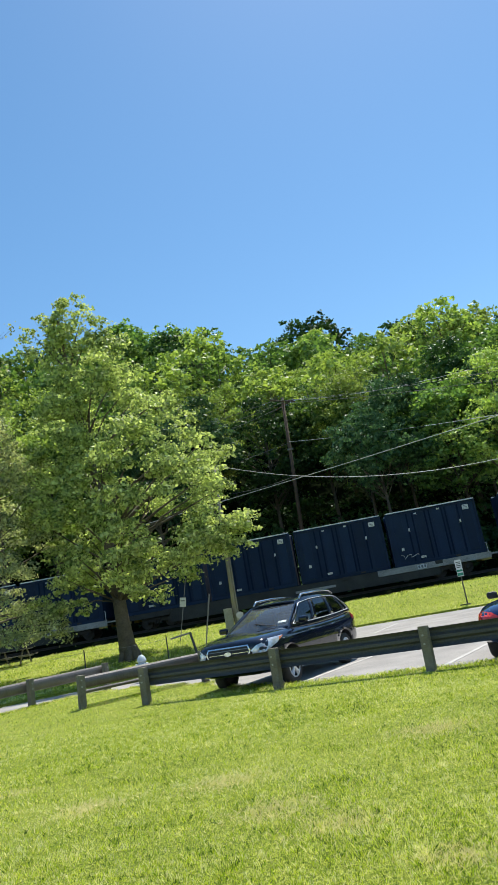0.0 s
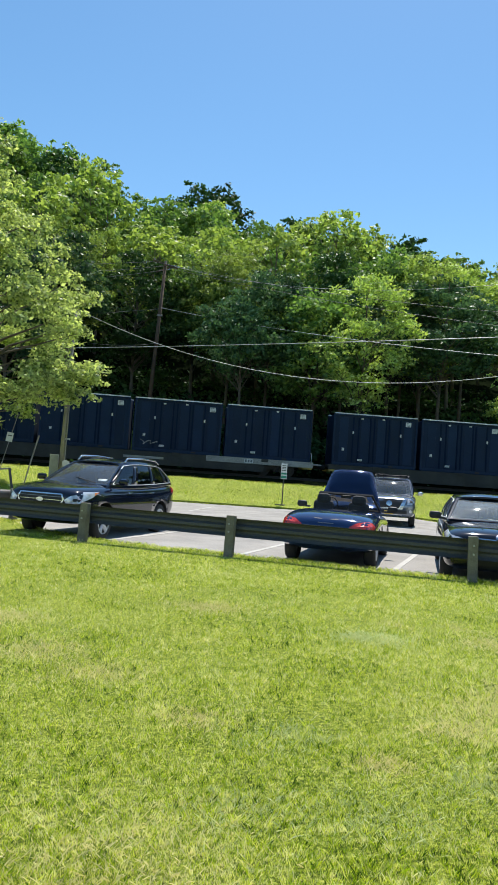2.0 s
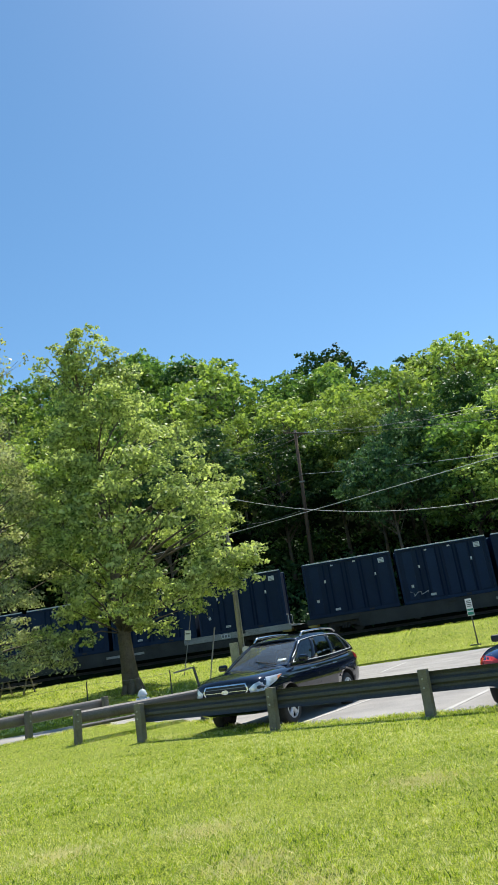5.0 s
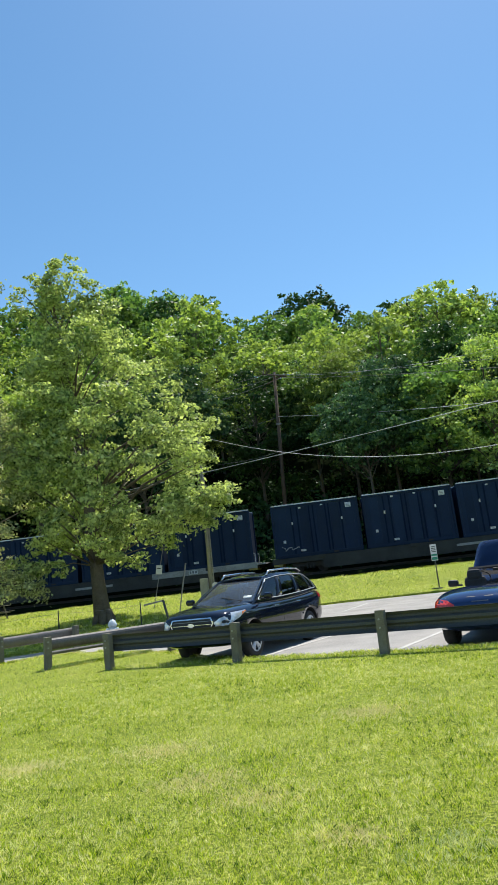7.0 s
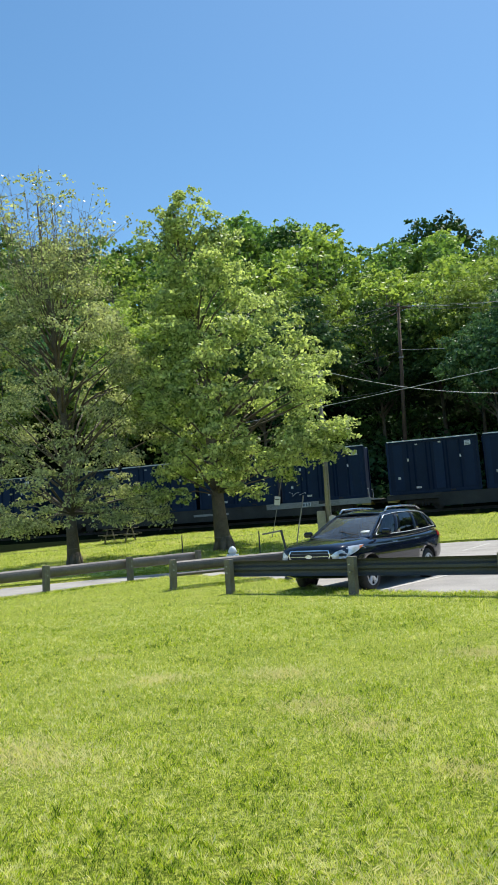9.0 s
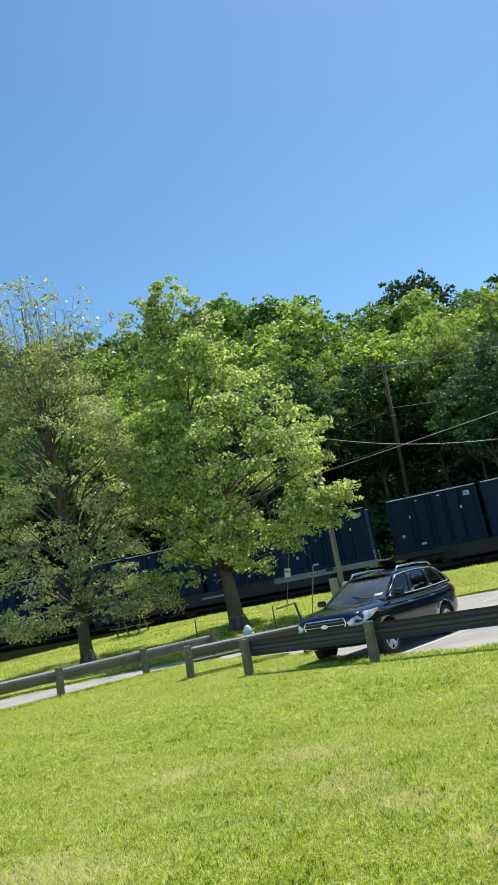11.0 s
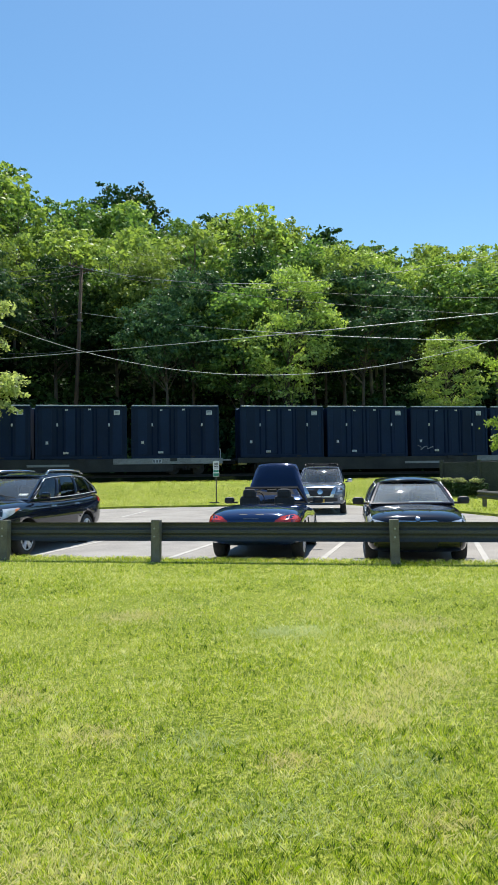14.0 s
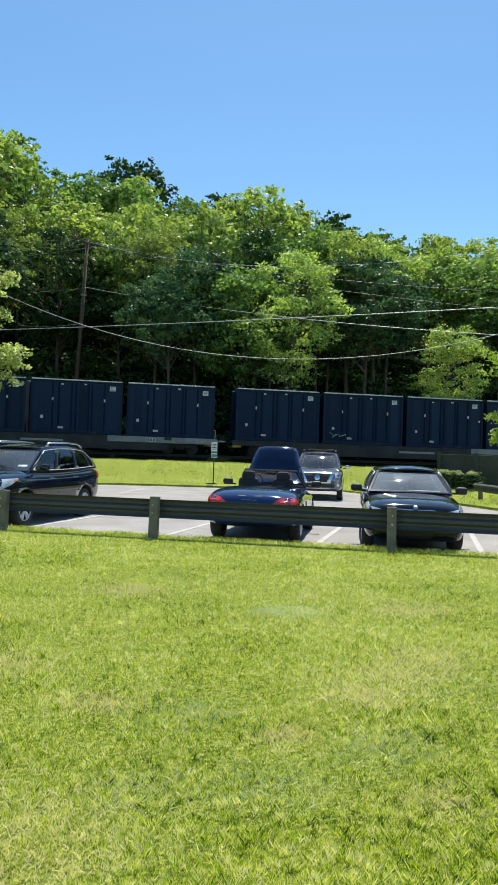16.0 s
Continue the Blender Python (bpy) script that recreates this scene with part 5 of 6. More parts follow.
def sedan():
    c = Car("sedan", "glossy black sedan parked nose-on to the guard rail", pose(7.14, 12.6, LOT_Z, 0, 0, 245), PAINT_BLACK,
            [(2.31, 0.64, 0.34, 0.68, 0.75), (2.23, 0.79, 0.22, 0.77, 0.855), (1.95, 0.87, 0.19, 0.845, 0.925), (1.3, 0.895, 0.18, 0.9, 0.98), (0.8, 0.9, 0.18, 0.93, 1.01), (0.0, 0.905, 0.18, 0.93, 1.0),
             (-1.3, 0.905, 0.18, 0.96, 1.03), (-1.9, 0.89, 0.22, 0.97, 1.06), (-2.2, 0.82, 0.3, 0.95, 1.04), (-2.31, 0.68, 0.42, 0.86, 0.94)], (1.43, -1.38), 1.55, 0.325)
    c.cabin([(1.0, 0.78, 1.0), (0.05, 0.83, 0.98), (-0.85, 0.83, 0.99), (-1.75, 0.74, 1.05)],
            [(0.27, 0.59, 1.39), (-0.15, 0.615, 1.44), (-0.8, 0.60, 1.44), (-1.1, 0.565, 1.41)], trim=RIM, crown=0.065, front=HAZY_GLASS, side=GLASS, back=GLASS)
    for s in (-1, 1):
        gr = c.patch("kidney_grille", [(s * 0.03, 0.600), (s * 0.03, 0.760), (s * 0.30, 0.765), (s * 0.36, 0.700), (s * 0.30, 0.600)], "x", 1, TRIM, out=0.006, label="black grille half with chrome rim")
        c.patch("grille_rim", [(s * 0.03, 0.765), (s * 0.31, 0.772), (s * 0.37, 0.705), (s * 0.35, 0.700), (s * 0.30, 0.755), (s * 0.03, 0.750)], "x", 1, CHROME, out=0.016, parent=gr)
    c.patch("badge", ellipse(0, 0.800, 0.042, 0.036), "x", 1, CHROME, out=0.014)
    c.patch("headlight", [(0.40, 0.700), (0.44, 0.630), (0.74, 0.640), (0.85, 0.740), (0.82, 0.800), (0.6, 0.760)], "x", 1, LAMP_CLEAR, out=0.012, mirror=True, label="clear headlamp")
    c.patch("lamp_lens", ellipse(0.62, 0.695, 0.04, 0.036), "x", 1, TRIM, out=0.018, mirror=True, label="dark projector lens")
    c.sides("headlight_side", [(2.1, 0.680), (1.75, 0.800), (1.8, 0.850), (2.08, 0.800)], LAMP_CLEAR, out=0.012)
    c.patch("lower_intake", rect(-0.7, 0.7, 0.27, 0.42), "x", 1, TRIM, out=0.008, label="black lower intake")
    for y in (0.28, 0.62):
        c.patch("hood_crease", [(2.0, y - 0.06), (2.0, y - 0.045), (1.02, y + 0.062), (1.02, y + 0.05)], "z", 1, PAINT_BLACK, out=0.006, mirror=False)
        c.patch("hood_crease", [(2.0, -y + 0.06), (2.0, -y + 0.045), (1.02, -y - 0.062), (1.02, -y - 0.05)], "z", 1, PAINT_BLACK, out=0.006, mirror=False)
    c.mirrors(0.72, 0.87, 1.05, TRIM)
    c.seats((-0.1, -1.0), 0.72)
    part("dashboard", box(0.72, 0, 0.985, 0.4, 1.35, 0.07, 0.03), CABIN, c.root)
    part("steering_wheel", tube([Vector((0.48 + 0.06 * math.sin(a), 0.36 + 0.19 * math.cos(a), 1.02 + 0.17 * math.sin(a))) for a in np.linspace(0, 6.28, 15)], [0.018] * 15, 6), SILL, c.root)
    part("dashboard_papers", box(0.76, 0.28, 1.027, 0.18, 0.6, 0.012), STICKER, c.root, "white papers on the dashboard")
    part("rear_view_mirror", box(0.32, 0, 1.32, 0.03, 0.22, 0.06, 0.015), TRIM, c.root)
    for x in (1.0, 0.0, -0.95):
        c.sides("door_seam", rect(x, x + 0.012, 0.3, 0.92), TRIM, out=0.002, depth=0.01)
    part("roof_fin", box(-0.95, 0, 1.48, 0.16, 0.035, 0.06, 0.012), PAINT_BLACK, c.root)


def suv():
    c = Car("suv", "slate grey full-size sport utility vehicle with chrome grille facing out", pose(11.2, 27.0, LOT_Z, 0, 0, 246), PAINT_SLATE,
            [(2.62, 0.72, 0.46, 0.78, 0.84), (2.54, 0.88, 0.36, 0.98, 1.06), (2.3, 0.97, 0.34, 1.08, 1.15), (1.6, 1.01, 0.34, 1.14, 1.22), (1.2, 1.015, 0.34, 1.16, 1.24), (0, 1.015, 0.34, 1.16, 1.2),
             (-1.8, 1.015, 0.34, 1.18, 1.22), (-2.4, 0.98, 0.4, 1.18, 1.24), (-2.6, 0.88, 0.5, 1.1, 1.16)], (1.63, -1.45), 1.72, 0.4)
    c.cabin([(1.3, 0.86, 1.2), (0.3, 0.92, 1.18), (-0.8, 0.92, 1.18), (-2.0, 0.9, 1.2), (-2.5, 0.84, 1.2)],
            [(0.55, 0.70, 1.80), (0.1, 0.74, 1.84), (-0.8, 0.75, 1.85), (-1.9, 0.74, 1.84), (-2.2, 0.72, 1.8)], crown=0.04)
    grille = c.patch("grille", [(-0.44, 0.70), (0.44, 0.70), (0.5, 1.02), (-0.5, 1.02)], "x", 1, TRIM, out=0.008, label="black grille framed by chrome arms")
    for s in (-1, 1):
        c.patch("grille_arm", [(s * 0.34, 0.66), (s * 0.5, 0.66), (s * 0.64, 1.04), (s * 0.52, 1.04)], "x", 1, CHROME, out=0.02, parent=grille)
    c.patch("grille_base", rect(-0.4, 0.4, 0.655, 0.71), "x", 1, CHROME, out=0.018, parent=grille)
    c.patch("badge", ellipse(0, 0.87, 0.11, 0.1), "x", 1, CHROME, out=0.03, parent=grille)
    c.patch("headlight", [(0.66, 0.86), (0.94, 0.88), (0.97, 1.02), (0.9, 1.08), (0.68, 1.05)], "x", 1, LAMP_CLEAR, out=0.012, mirror=True, label="clear headlamp")
    c.patch("lamp_lens", ellipse(0.8, 0.97, 0.05, 0.05), "x", 1, TRIM, out=0.018, mirror=True, label="dark projector lens")
    c.patch("lower_intake", rect(-0.66, 0.66, 0.50, 0.63), "x", 1, TRIM, out=0.01, label="black lower intake")
    c.patch("fog_lamp", ellipse(0.8, 0.6, 0.06, 0.06), "x", 1, LAMP_CLEAR, out=0.012, mirror=True)
    c.patch("skid_plate", rect(-0.5, 0.5, 0.40, 0.47), "x", 1, CHROME, out=0.014)
    c.patch("number_plate", rect(-0.17, 0.17, 0.46, 0.60), "x", 1, PLATE, out=0.06, label="orange-yellow number plate")
    c.patch("hood_chrome", rect(-0.52, 0.52, 1.03, 1.06), "x", 1, CHROME, out=0.012)
    c.sides("wheel_arch_trim", rect(-2.1, 2.0, 0.36, 0.44), TRIM, out=0.012)
    for s in (-1, 1):
        c.bars("roof_rail", [(0.3, s * 0.66, 1.85), (0.2, s * 0.66, 1.93), (-1.8, s * 0.67, 1.94), (-1.95, s * 0.67, 1.86)], 0.026, TRIM, "black roof rail")
        c.bars("rack_clamp", [(0.05, s * 0.45 - 0.1, 1.96), (-0.35, s * 0.45 - 0.1, 1.96), (-0.35, s * 0.45 + 0.12, 1.97), (0.05, s * 0.45 + 0.12, 1.97)], 0.035, TRIM, "black carrier cradle")
    for x in (-0.1, -1.4):
        c.bars("crossbar", [(x, -0.7, 1.94), (x, 0.7, 1.94)], 0.028, TRIM, "black roof crossbar")
    c.mirrors(0.95, 1.03, 1.28, CHROME)
    c.seats((0.0, -1.1), 1.05)


def hatchback():
    c = Car("hatchback", "white compact crossover with black wheel arches and decals", pose(10.05, 10.8, LOT_Z, 0, 0, 246), PAINT_WHITE,
            [(2.2, 0.64, 0.4, 0.7, 0.78), (2.1, 0.8, 0.28, 0.84, 0.92), (1.8, 0.88, 0.25, 0.92, 1.02), (1.1, 0.91, 0.24, 0.98, 1.1), (0, 0.915, 0.24, 1.02, 1.1), (-1.3, 0.915, 0.24, 1.06, 1.12), (-1.9, 0.9, 0.28, 1.08, 1.14), (-2.15, 0.84, 0.4, 1.06, 1.1), (-2.22, 0.7, 0.5, 0.98, 1.02)], (1.35, -1.3), 1.57, 0.35)
    c.cabin([(1.05, 0.78, 1.08), (0.1, 0.85, 1.07), (-0.9, 0.85, 1.09), (-2.1, 0.76, 1.12)], [(0.25, 0.6, 1.56), (-0.2, 0.63, 1.61), (-0.95, 0.63, 1.61), (-1.75, 0.58, 1.55)])
    c.sides("cladding", rect(-2.0, 2.0, 0.27, 0.38), TRIM, out=0.012, label="black lower cladding")
    c.sides("decal", rect(-1.0, -0.4, 0.66, 0.84), TRIM, out=0.004, depth=0.008)
    c.sides("decal", rect(-0.2, 0.6, 0.7, 0.8), TRIM, out=0.004, depth=0.008)
    c.sides("tail_lamp", [(-1.9, 0.86), (-2.12, 0.84), (-2.12, 1.02), (-1.95, 1.0)], LAMP_RED, out=0.012, label="red tail lamp")
    c.patch("headlight", [(0.55, 0.68), (0.8, 0.7), (0.84, 0.82), (0.6, 0.78)], "x", 1, LAMP_CLEAR, out=0.012, mirror=True)
    for x in (1.05, 0.0, -0.95):
        c.sides("door_seam", rect(x, x + 0.012, 0.4, 1.0), TRIM, out=0.002, depth=0.01)
    c.mirrors(0.8, 0.9, 1.1, PAINT_WHITE)
    c.seats((0.0, -0.95), 0.95)


estate_car()
roadster()
sedan()
suv()
hatchback()


# ---- small things of the bank and the lot ----
GREEN = material("green_sign_paint", (0.02, 0.26, 0.16), (0.015, 0.2, 0.12), rough=0.5, bump=0)
SIGN_WHITE = material("white_sign_sheet", (0.72, 0.74, 0.72), (0.6, 0.62, 0.6), rough=0.5, bump=0)
STEEL = material("painted_dark_steel", (0.06, 0.065, 0.06), (0.035, 0.04, 0.035), rough=0.6, scale=6, fine=50, bump=0.1)
GREY_WOOD = material("grey_picnic_boards", (0.2, 0.18, 0.15), (0.1, 0.09, 0.075), rough=0.9, scale=4, fine=50, bump=0.3)
HYDRANT_BODY = material("pale_hydrant_paint", (0.55, 0.62, 0.66), (0.4, 0.46, 0.5), rough=0.55, scale=8, fine=50, bump=0.1)
CONCRETE = material("stained_dark_concrete", (0.07, 0.077, 0.072), (0.035, 0.039, 0.036), rough=0.9, scale=0.8, fine=14, bump=0.3)


def parking_sign():
    x, y = 8.35, 34.0
    root = thing("parking_sign", "white parking sign with green bands on a dark steel post", "sign", pose(x, y, land(x, y), 0, 0, -14))
    part("post", box(0, 0.02, 0.95, 0.06, 0.04, 2.3, 0.008), STEEL, root)
    plate = part("sign_plate", box(0, -0.015, 1.72, 0.30, 0.012, 0.78, 0.004), SIGN_WHITE, root)
    for z, h in ((1.43, 0.13), (1.60, 0.09)):
        part("green_band", box(0, -0.024, z, 0.27, 0.006, h, 0.0), GREEN, plate, "green printed band")
    for z in (1.76, 1.84, 1.92, 2.0):
        part("print_bar", box(0, -0.024, z, 0.2, 0.006, 0.035), STEEL, plate)
    part("foot", box(-0.1, 0, 0.02, 0.5, 0.14, 0.06, 0.01), STEEL, root)


parking_sign()


def guy_signs():
    z = land(-4.6, 31.2)
    root = thing("leaning_sign", "small pale sign plate wired to a leaning guy wire", "sign", pose(-4.6, 31.2, z))
    part("guy_wire", rod((-0.32, 0, 0.5), (0.30, 0, 3.15), 0.018, seg=6), POLE_GREY, root)
    plate = part("sign_plate", box(0.03, -0.03, 2.12, 0.27, 0.015, 0.40, 0.004, turn=pose(0, 0, 0, 0, 8, 0)), SIGN_WHITE, root)
    part("print_bar", box(0.03, -0.042, 2.18, 0.18, 0.006, 0.04, turn=pose(0, 0, 0, 0, 8, 0)), STEEL, plate)
    stake = thing("guy_guard", "pale plastic guard leaning over a guy wire in the grass", "guy wire", pose(-3.9, 31.3, land(-3.9, 31.3)))
    part("guard", tube([(0.0, 0, -0.1), (0.22, 0, 1.0), (0.52, 0, 2.35)], [0.02, 0.03, 0.035], 8), POLE_GREY, stake)
    bar = thing("barrier_arm", "bent dark steel barrier post with a top arm", "barrier", pose(-3.6, 26.6, land(-3.6, 26.6)))
    part("post", rod((0, 0, -0.1), (-0.24, 0, 1.12), 0.045, seg=8), STEEL, bar)
    part("arm", rod((-0.24, 0, 1.1), (-1.0, 0.1, 1.0), 0.03, seg=8), POLE_GREY, bar)


guy_signs()


def hydrant():
    x, y = -5.0, 22.9
    root = thing("fire_hydrant", "pale grey-blue fire hydrant standing behind the guard rail", "fire hydrant", pose(x, y, footing(x, y)))
    part("barrel", tube([(0, 0, 0), (0, 0, 0.12), (0, 0, 0.13), (0, 0, 0.62)], [0.17, 0.17, 0.12, 0.12], 16), HYDRANT_BODY, root, smooth=True)
    part("bonnet", tube([(0, 0, 0.62), (0, 0, 0.66), (0, 0, 0.76), (0, 0, 0.83)], [0.155, 0.155, 0.11, 0.04], 16), HYDRANT_BODY, root, smooth=True)
    part("top_nut", box(0, 0, 0.86, 0.05, 0.05, 0.07, 0.008), STEEL, root)
    for a in (0, 90, 180):
        d = Vector((math.cos(radians(a)), -math.sin(radians(a)), 0))
        part("nozzle_cap", rod(Vector((0, 0, 0.5)) + d * 0.1, Vector((0, 0, 0.5)) + d * 0.2, 0.065, seg=10), HYDRANT_BODY, root)


hydrant()


def picnic_table(x, y, turn):
    root = thing("picnic_table", "weathered grey wooden picnic table in the shade", "picnic table", pose(x, y, land(x, y), 0, 0, turn))
    for k in range(5):
        part("tabletop_board", box(0, -0.3 + 0.15 * k, 0.74, 1.85, 0.14, 0.04, 0.006), GREY_WOOD, root)
    for y0 in (-0.72, 0.72):
        for k in (-0.075, 0.075):
            part("bench_board", box(0, y0 + k, 0.43, 1.85, 0.14, 0.04, 0.006), GREY_WOOD, root)
    for x0 in (-0.65, 0.65):
        for s in (-1, 1):
            part("leg", box(x0, s * 0.42, 0.36, 0.045, 0.1, 0.86, 0.006, turn=pose(0, 0, 0, s * 28, 0, 0)), GREY_WOOD, root)
        part("cross_brace", box(x0 + 0.05, 0, 0.39, 0.04, 1.6, 0.09, 0.006), GREY_WOOD, root)


picnic_table(-14.6, 37.3, -8)


def stakes():
    fence = thing("rope_fence", "thin dark stakes with a strung line along the bank", "fence", pose(-16.6, 27.0, 0))
    spots = [(-21.5, 24.4), (-16.6, 27.0), (-8.6, 29.2), (-5.2, 29.3)]
    last = None
    for x, y in spots:
        z = land(x, y)
        part("stake", rod((x + 16.6, y - 27.0, z - 0.1), (x + 16.6, y - 27.0, z + 0.95), 0.026, seg=7), STEEL, fence)
        here = Vector((x + 16.6, y - 27.0, z + 0.85))
        if last:
            pts = [last.lerp(here, f) - Vector((0, 0, 0.25 * f * (1 - f))) for f in np.linspace(0, 1, 9)]
            part("line", tube(pts, [0.006] * 9, 5), POLE_GREY, fence)
        last = here


stakes()


def wall_and_hedge():
    wall = thing("retaining_wall", "dark stained concrete retaining wall beyond the lot", "wall", pose(24.9, 31.9, 0, 0, 0, -38), kind="structure")
    for k in range(5):
        part("wall_panel", box(-3.2 + 2.0 * k, 0, 0.95, 1.98, 0.25, 2.1, 0.02), CONCRETE, wall)
    for k in range(6):
        part("wall_post", box(-4.2 + 2.0 * k, -0.06, 1.0, 0.2, 0.34, 2.25, 0.02), CONCRETE, wall)
    rng = np.random.default_rng(21)
    hedge = thing("hedge", "clipped dark hedge with a sunlit weedy top", "hedge", pose(21.6, 33.4, land(21.2, 33.8) - 0.35, 0, 0, -24) @ Matrix.Diagonal((0.85, 1, 0.75, 1)))
    c = np.c_[np.linspace(-1.9, 1.9, 110), rng.uniform(-0.5, 0.5, 110), rng.uniform(0.25, 1.1, 110)]
    part("foliage", quads("foliage", leaf_quads(rng, c, rng.uniform(0.24, 0.36, 110), 70, 0.1)), DARK_LEAF, hedge)
    c = np.c_[rng.uniform(-1.9, 1.9, 80), rng.uniform(-0.5, 0.5, 80), rng.uniform(1.2, 1.5, 80)]
    part("top_growth", quads("top_growth", leaf_quads(rng, c, rng.uniform(0.1, 0.2, 80), 50, 0.075)), THIN_LEAF, hedge, "pale sunlit weeds")
    bm = bmesh.new()
    for k in range(24):
        x, y = rng.uniform(-1.8, 1.8), rng.uniform(-0.3, 0.3)
        tube([(x, y, -0.1), (x + rng.normal() * 0.1, y, 0.6), (x + rng.normal() * 0.2, y, 1.2)], [0.02, 0.014, 0.006], 5, bm)
    part("stems", bm, BARK, hedge)


wall_and_hedge()


# ---- grass ----
def blades(rng, x, y, z, h, w, droop=1.2):
    """Bent grass blades rooted at x, y, z: two joined pieces each."""
    n = len(x)
    a, lean = rng.uniform(0, 2 * np.pi, n), rng.uniform(0.15, droop, n) * h
    la = rng.uniform(0, 2 * np.pi, n)
    side = np.stack([np.cos(a), np.sin(a), np.zeros(n)], 1) * (w / 2)[:, None]
    root = np.stack([x, y, z - 0.01], 1)
    tip = root + np.stack([np.cos(la) * lean, np.sin(la) * lean, h + 0.01], 1)
    mid = root * 0.45 + tip * 0.55 + np.stack([0 * h, 0 * h, h * 0.16], 1)
    return np.stack([root - side, root + side, mid + side * 0.8, tip], 1)


def lawn_blades():
    rng = np.random.default_rng(9)
    out = []
    for r0, r1, n, h, w in ((2.1, 13.5, 360000, 0.021, 0.0046), (9, 21, 95000, 0.018, 0.0075)):
        r = r0 * (r1 / r0) ** rng.uniform(0, 1, n)
        az = np.radians(rng.uniform(-36, 43, n))
        x, y = r * np.sin(az), r * np.cos(az)
        keep = ~in_lot(x, y)
        x, y = x[keep], y[keep]
        m = len(x)
        clump = np.sin(x * 2.3 + np.sin(y * 1.7) * 2) * np.sin(y * 2.9 + np.sin(x * 1.3) * 2)
        # small tufts: each hand's width of turf grows to a height of its own
        cell = np.sin(np.floor(x / 0.055) * 12.9898 + np.floor(y / 0.055) * 78.233) * 43758.5453
        tuft = cell - np.floor(cell)
        hh = h * rng.uniform(0.5, 1.3, m) * (1 + 0.25 * clump) * (0.4 + 1.3 * tuft)
        out.append(blades(rng, x, y, np.zeros(m), hh, w * (r[keep] / 6.0) ** 0.6 * rng.uniform(0.6, 1.4, m)))
    tagged(part("lawn_grass", quads("lawn_grass", np.concatenate(out)), GRASS_BLADE), "short mown green lawn grass", "grass", kind="stuff")
    # worn straw patches and a tuft of grey clover
    for name, label, mat, spots in (("dry_grass", "dry straw-coloured worn patches in the lawn", DRY_BLADE,
                                     ((0.03, 2.8, 0.5), (-0.2, 2.5, 0.4), (2.45, 4.4, 0.42), (2.05, 4.0, 0.3), (2.9, 4.7, 0.35), (1.34, 3.55, 0.16), (0.4, 4.2, 0.22), (1.75, 2.7, 0.2), (-2.3, 6.75, 0.3), (-0.6, 5.7, 0.35), (-2.75, 4.6, 0.35),
                                      (-0.15, 5.1, 0.3), (-2.4, 4.4, 0.4), (-1.05, 6.85, 0.35), (1.0, 7.6, 0.4), (3.6, 6.2, 0.4))),
                                    ("clover_patch", "grey-green clover tufts in the lawn", CLOVER_BLADE, ((2.48, 6.3, 0.3), (2.2, 6.35, 0.2), (1.1, 3.0, 0.3), (0.5, 3.1, 0.25), (1.8, 3.3, 0.3), (0.9, 3.9, 0.25)))):
        out = []
        for px, py, r in spots:
            n = int(3600 * r)
            x, y = px + rng.normal(size=n) * r * 0.62, py + rng.normal(size=n) * r * 0.5
            out.append(blades(rng, x, y, np.zeros(n), rng.uniform(0.012, 0.034, n), rng.uniform(0.003, 0.006, n) * (py / 4.5) ** 0.5, 2.2))
        tagged(part(name, quads(name, np.concatenate(out)), mat), label, "grass", kind="stuff")
    # longer fringe at the asphalt's edge and under the rail
    out = []
    for (x0, y0), (x1, y1) in zip(LOT, LOT[1:] + LOT[:1]):
        length = math.hypot(x1 - x0, y1 - y0)
        n = int(length * (620 if max(y0, y1) < 23 else 200))
        f = rng.uniform(0, 1, n)
        off = rng.normal(size=n) * 0.09
        nx, ny = (y1 - y0) / length, -(x1 - x0) / length
        x, y = x0 + (x1 - x0) * f + nx * off, y0 + (y1 - y0) * f + ny * off
        patchy = np.sin(f * length * 3.1) + np.sin(f * length * 1.3 + 1) > -0.7
        x, y = x[patchy], y[patchy]
        m = len(x)
        out.append(blades(rng, x, y, np.where(in_lot(x, y), LOT_Z, 0.0), rng.uniform(0.02, 0.075, m), rng.uniform(0.005, 0.01, m)))
    for (x0, y0), (x1, y1) in (((-3.34, 14.87), (16.4, 5.0)), ((-5.1, 16.3), (-2.4, 18.2)), ((-12, 12), (-5.85, 21.6))):
        n = 9000
        f = rng.uniform(0, 1, n)
        x, y = x0 + (x1 - x0) * f + rng.normal(size=n) * 0.12, y0 + (y1 - y0) * f + rng.normal(size=n) * 0.12 + 0.1
        out.append(blades(rng, x, y, np.where(in_lot(x, y), LOT_Z, 0.0), rng.uniform(0.02, 0.085, n), rng.uniform(0.004, 0.009, n)))
    tagged(part("edge_grass", quads("edge_grass", np.concatenate(out)), GRASS_BLADE), "longer untrimmed grass along the asphalt and rails", "grass", kind="stuff")
    # the bank
    n = 105000
    x, y = rng.uniform(-27, 27, n), rng.uniform(22, 43, n)
    s = y - TRACK_SLOPE * x
    keep = (s + 0.6 * np.maximum(0, -8 - x) < 41.3) & ~in_lot(x, y)
    x, y = x[keep], y[keep]
    z = np.array([land(a, b) for a, b in zip(x, y)])
    m = len(x)
    tagged(part("bank_grass", quads("bank_grass", blades(rng, x, y, z, rng.uniform(0.035, 0.1, m) * (1 + 0.5 * np.sin(x * 1.9 + np.sin(y * 2.3)) * np.sin(y * 3.1 + x)), rng.uniform(0.012, 0.028, m))), GRASS_BLADE), "rough grass on the sloping bank", "grass", kind="stuff")


lawn_blades()


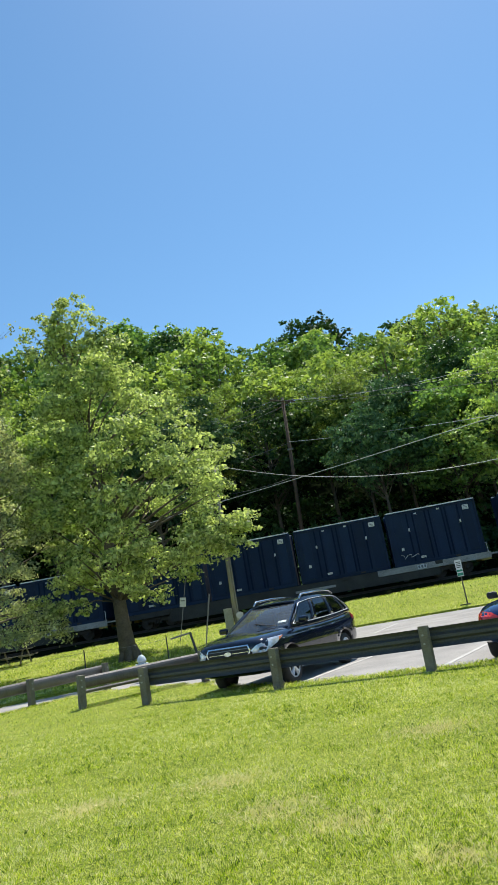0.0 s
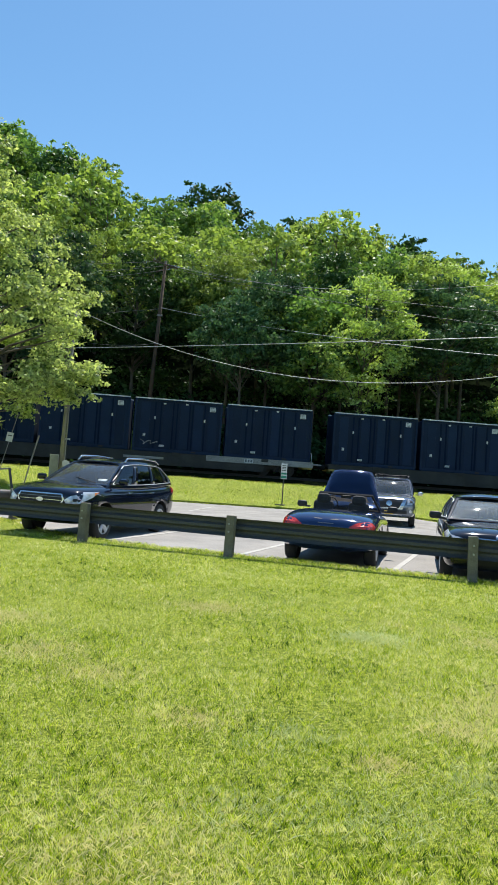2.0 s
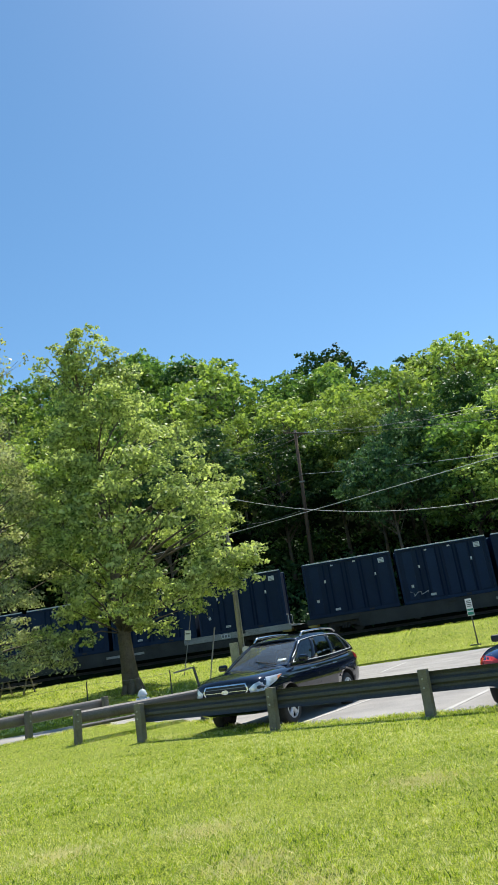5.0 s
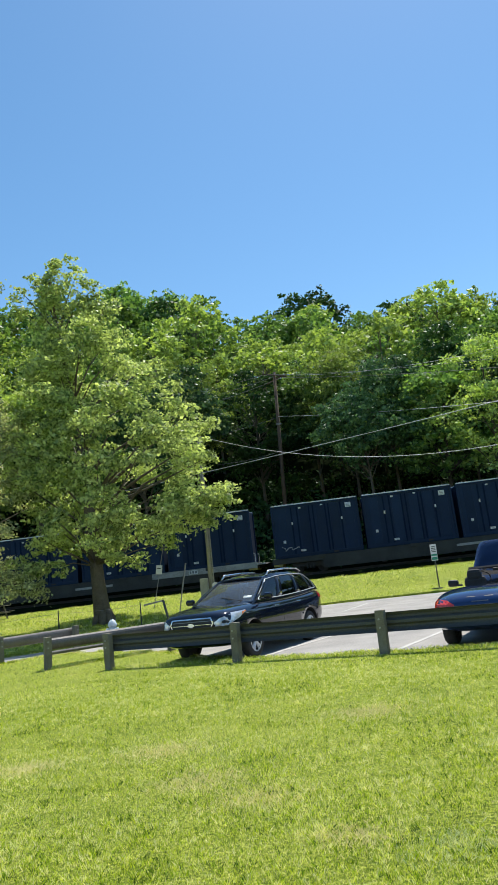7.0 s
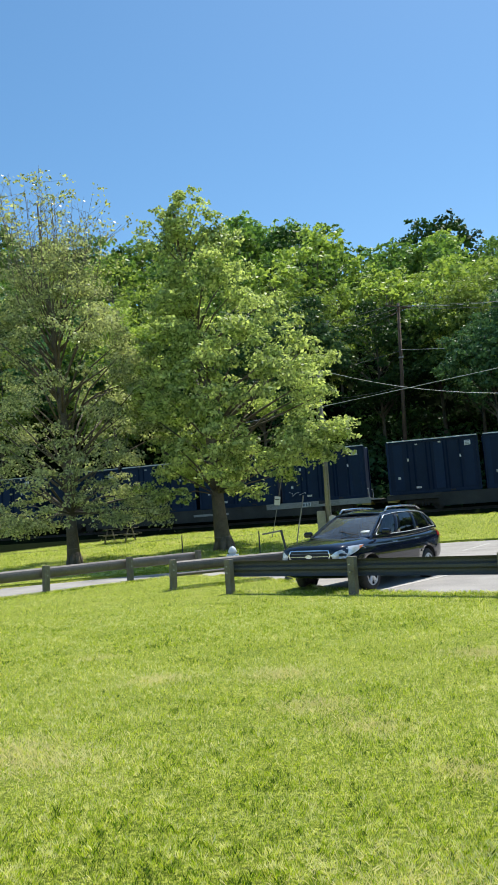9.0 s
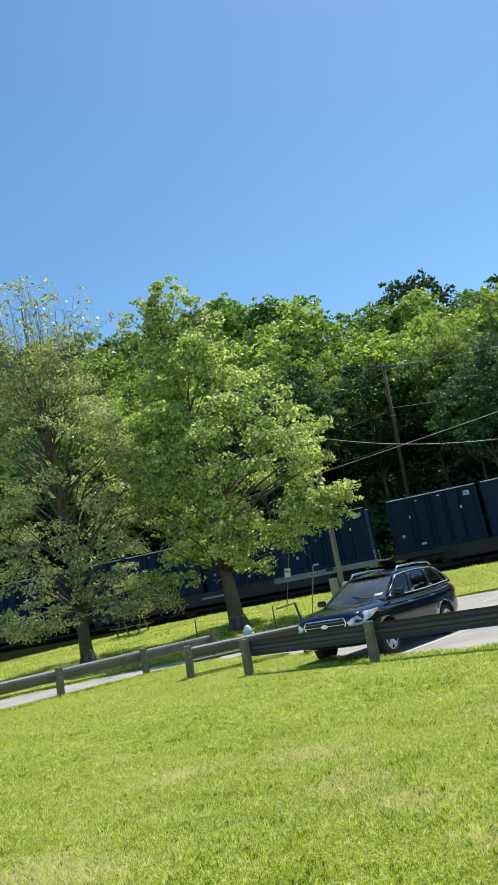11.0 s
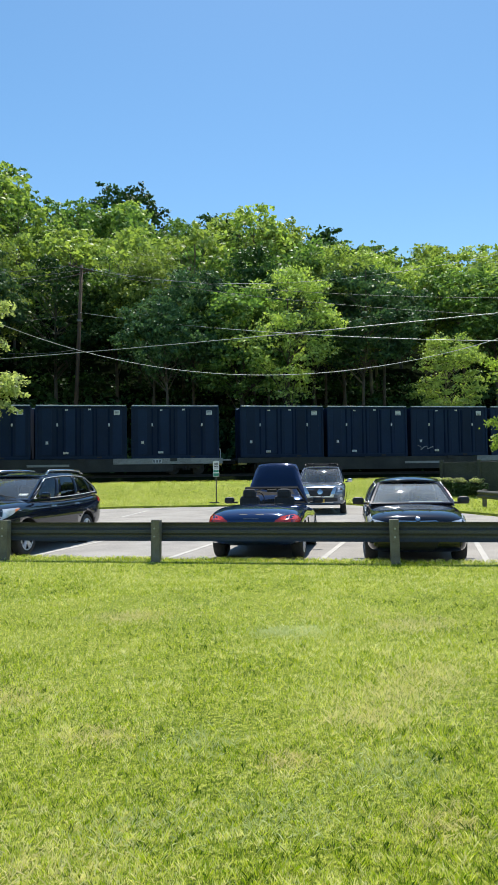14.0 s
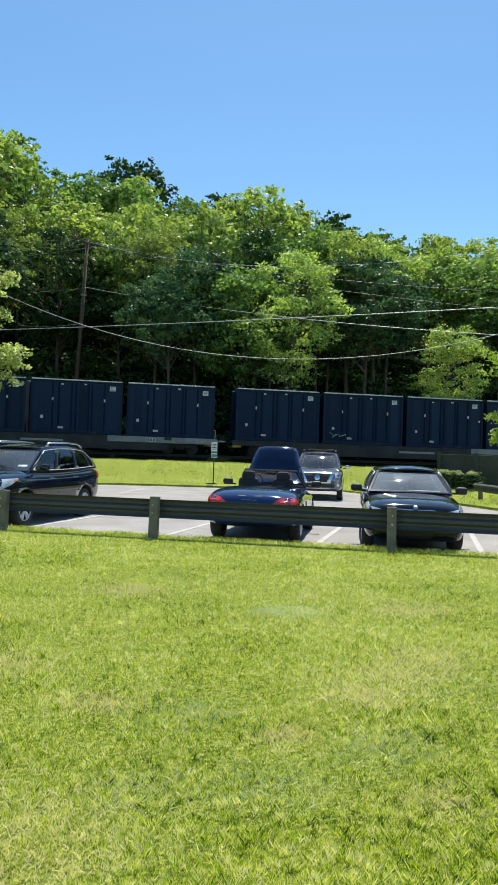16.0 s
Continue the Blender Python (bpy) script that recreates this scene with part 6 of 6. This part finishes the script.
# ---- what moves ----
def motions():
    for ob, u, z in TRAIN:
        walk(ob, [(t, on_track(u + SPEED * t, z)) for t in (0.0, 4.0, 8.0, 12.0, 16.0)])


motions()
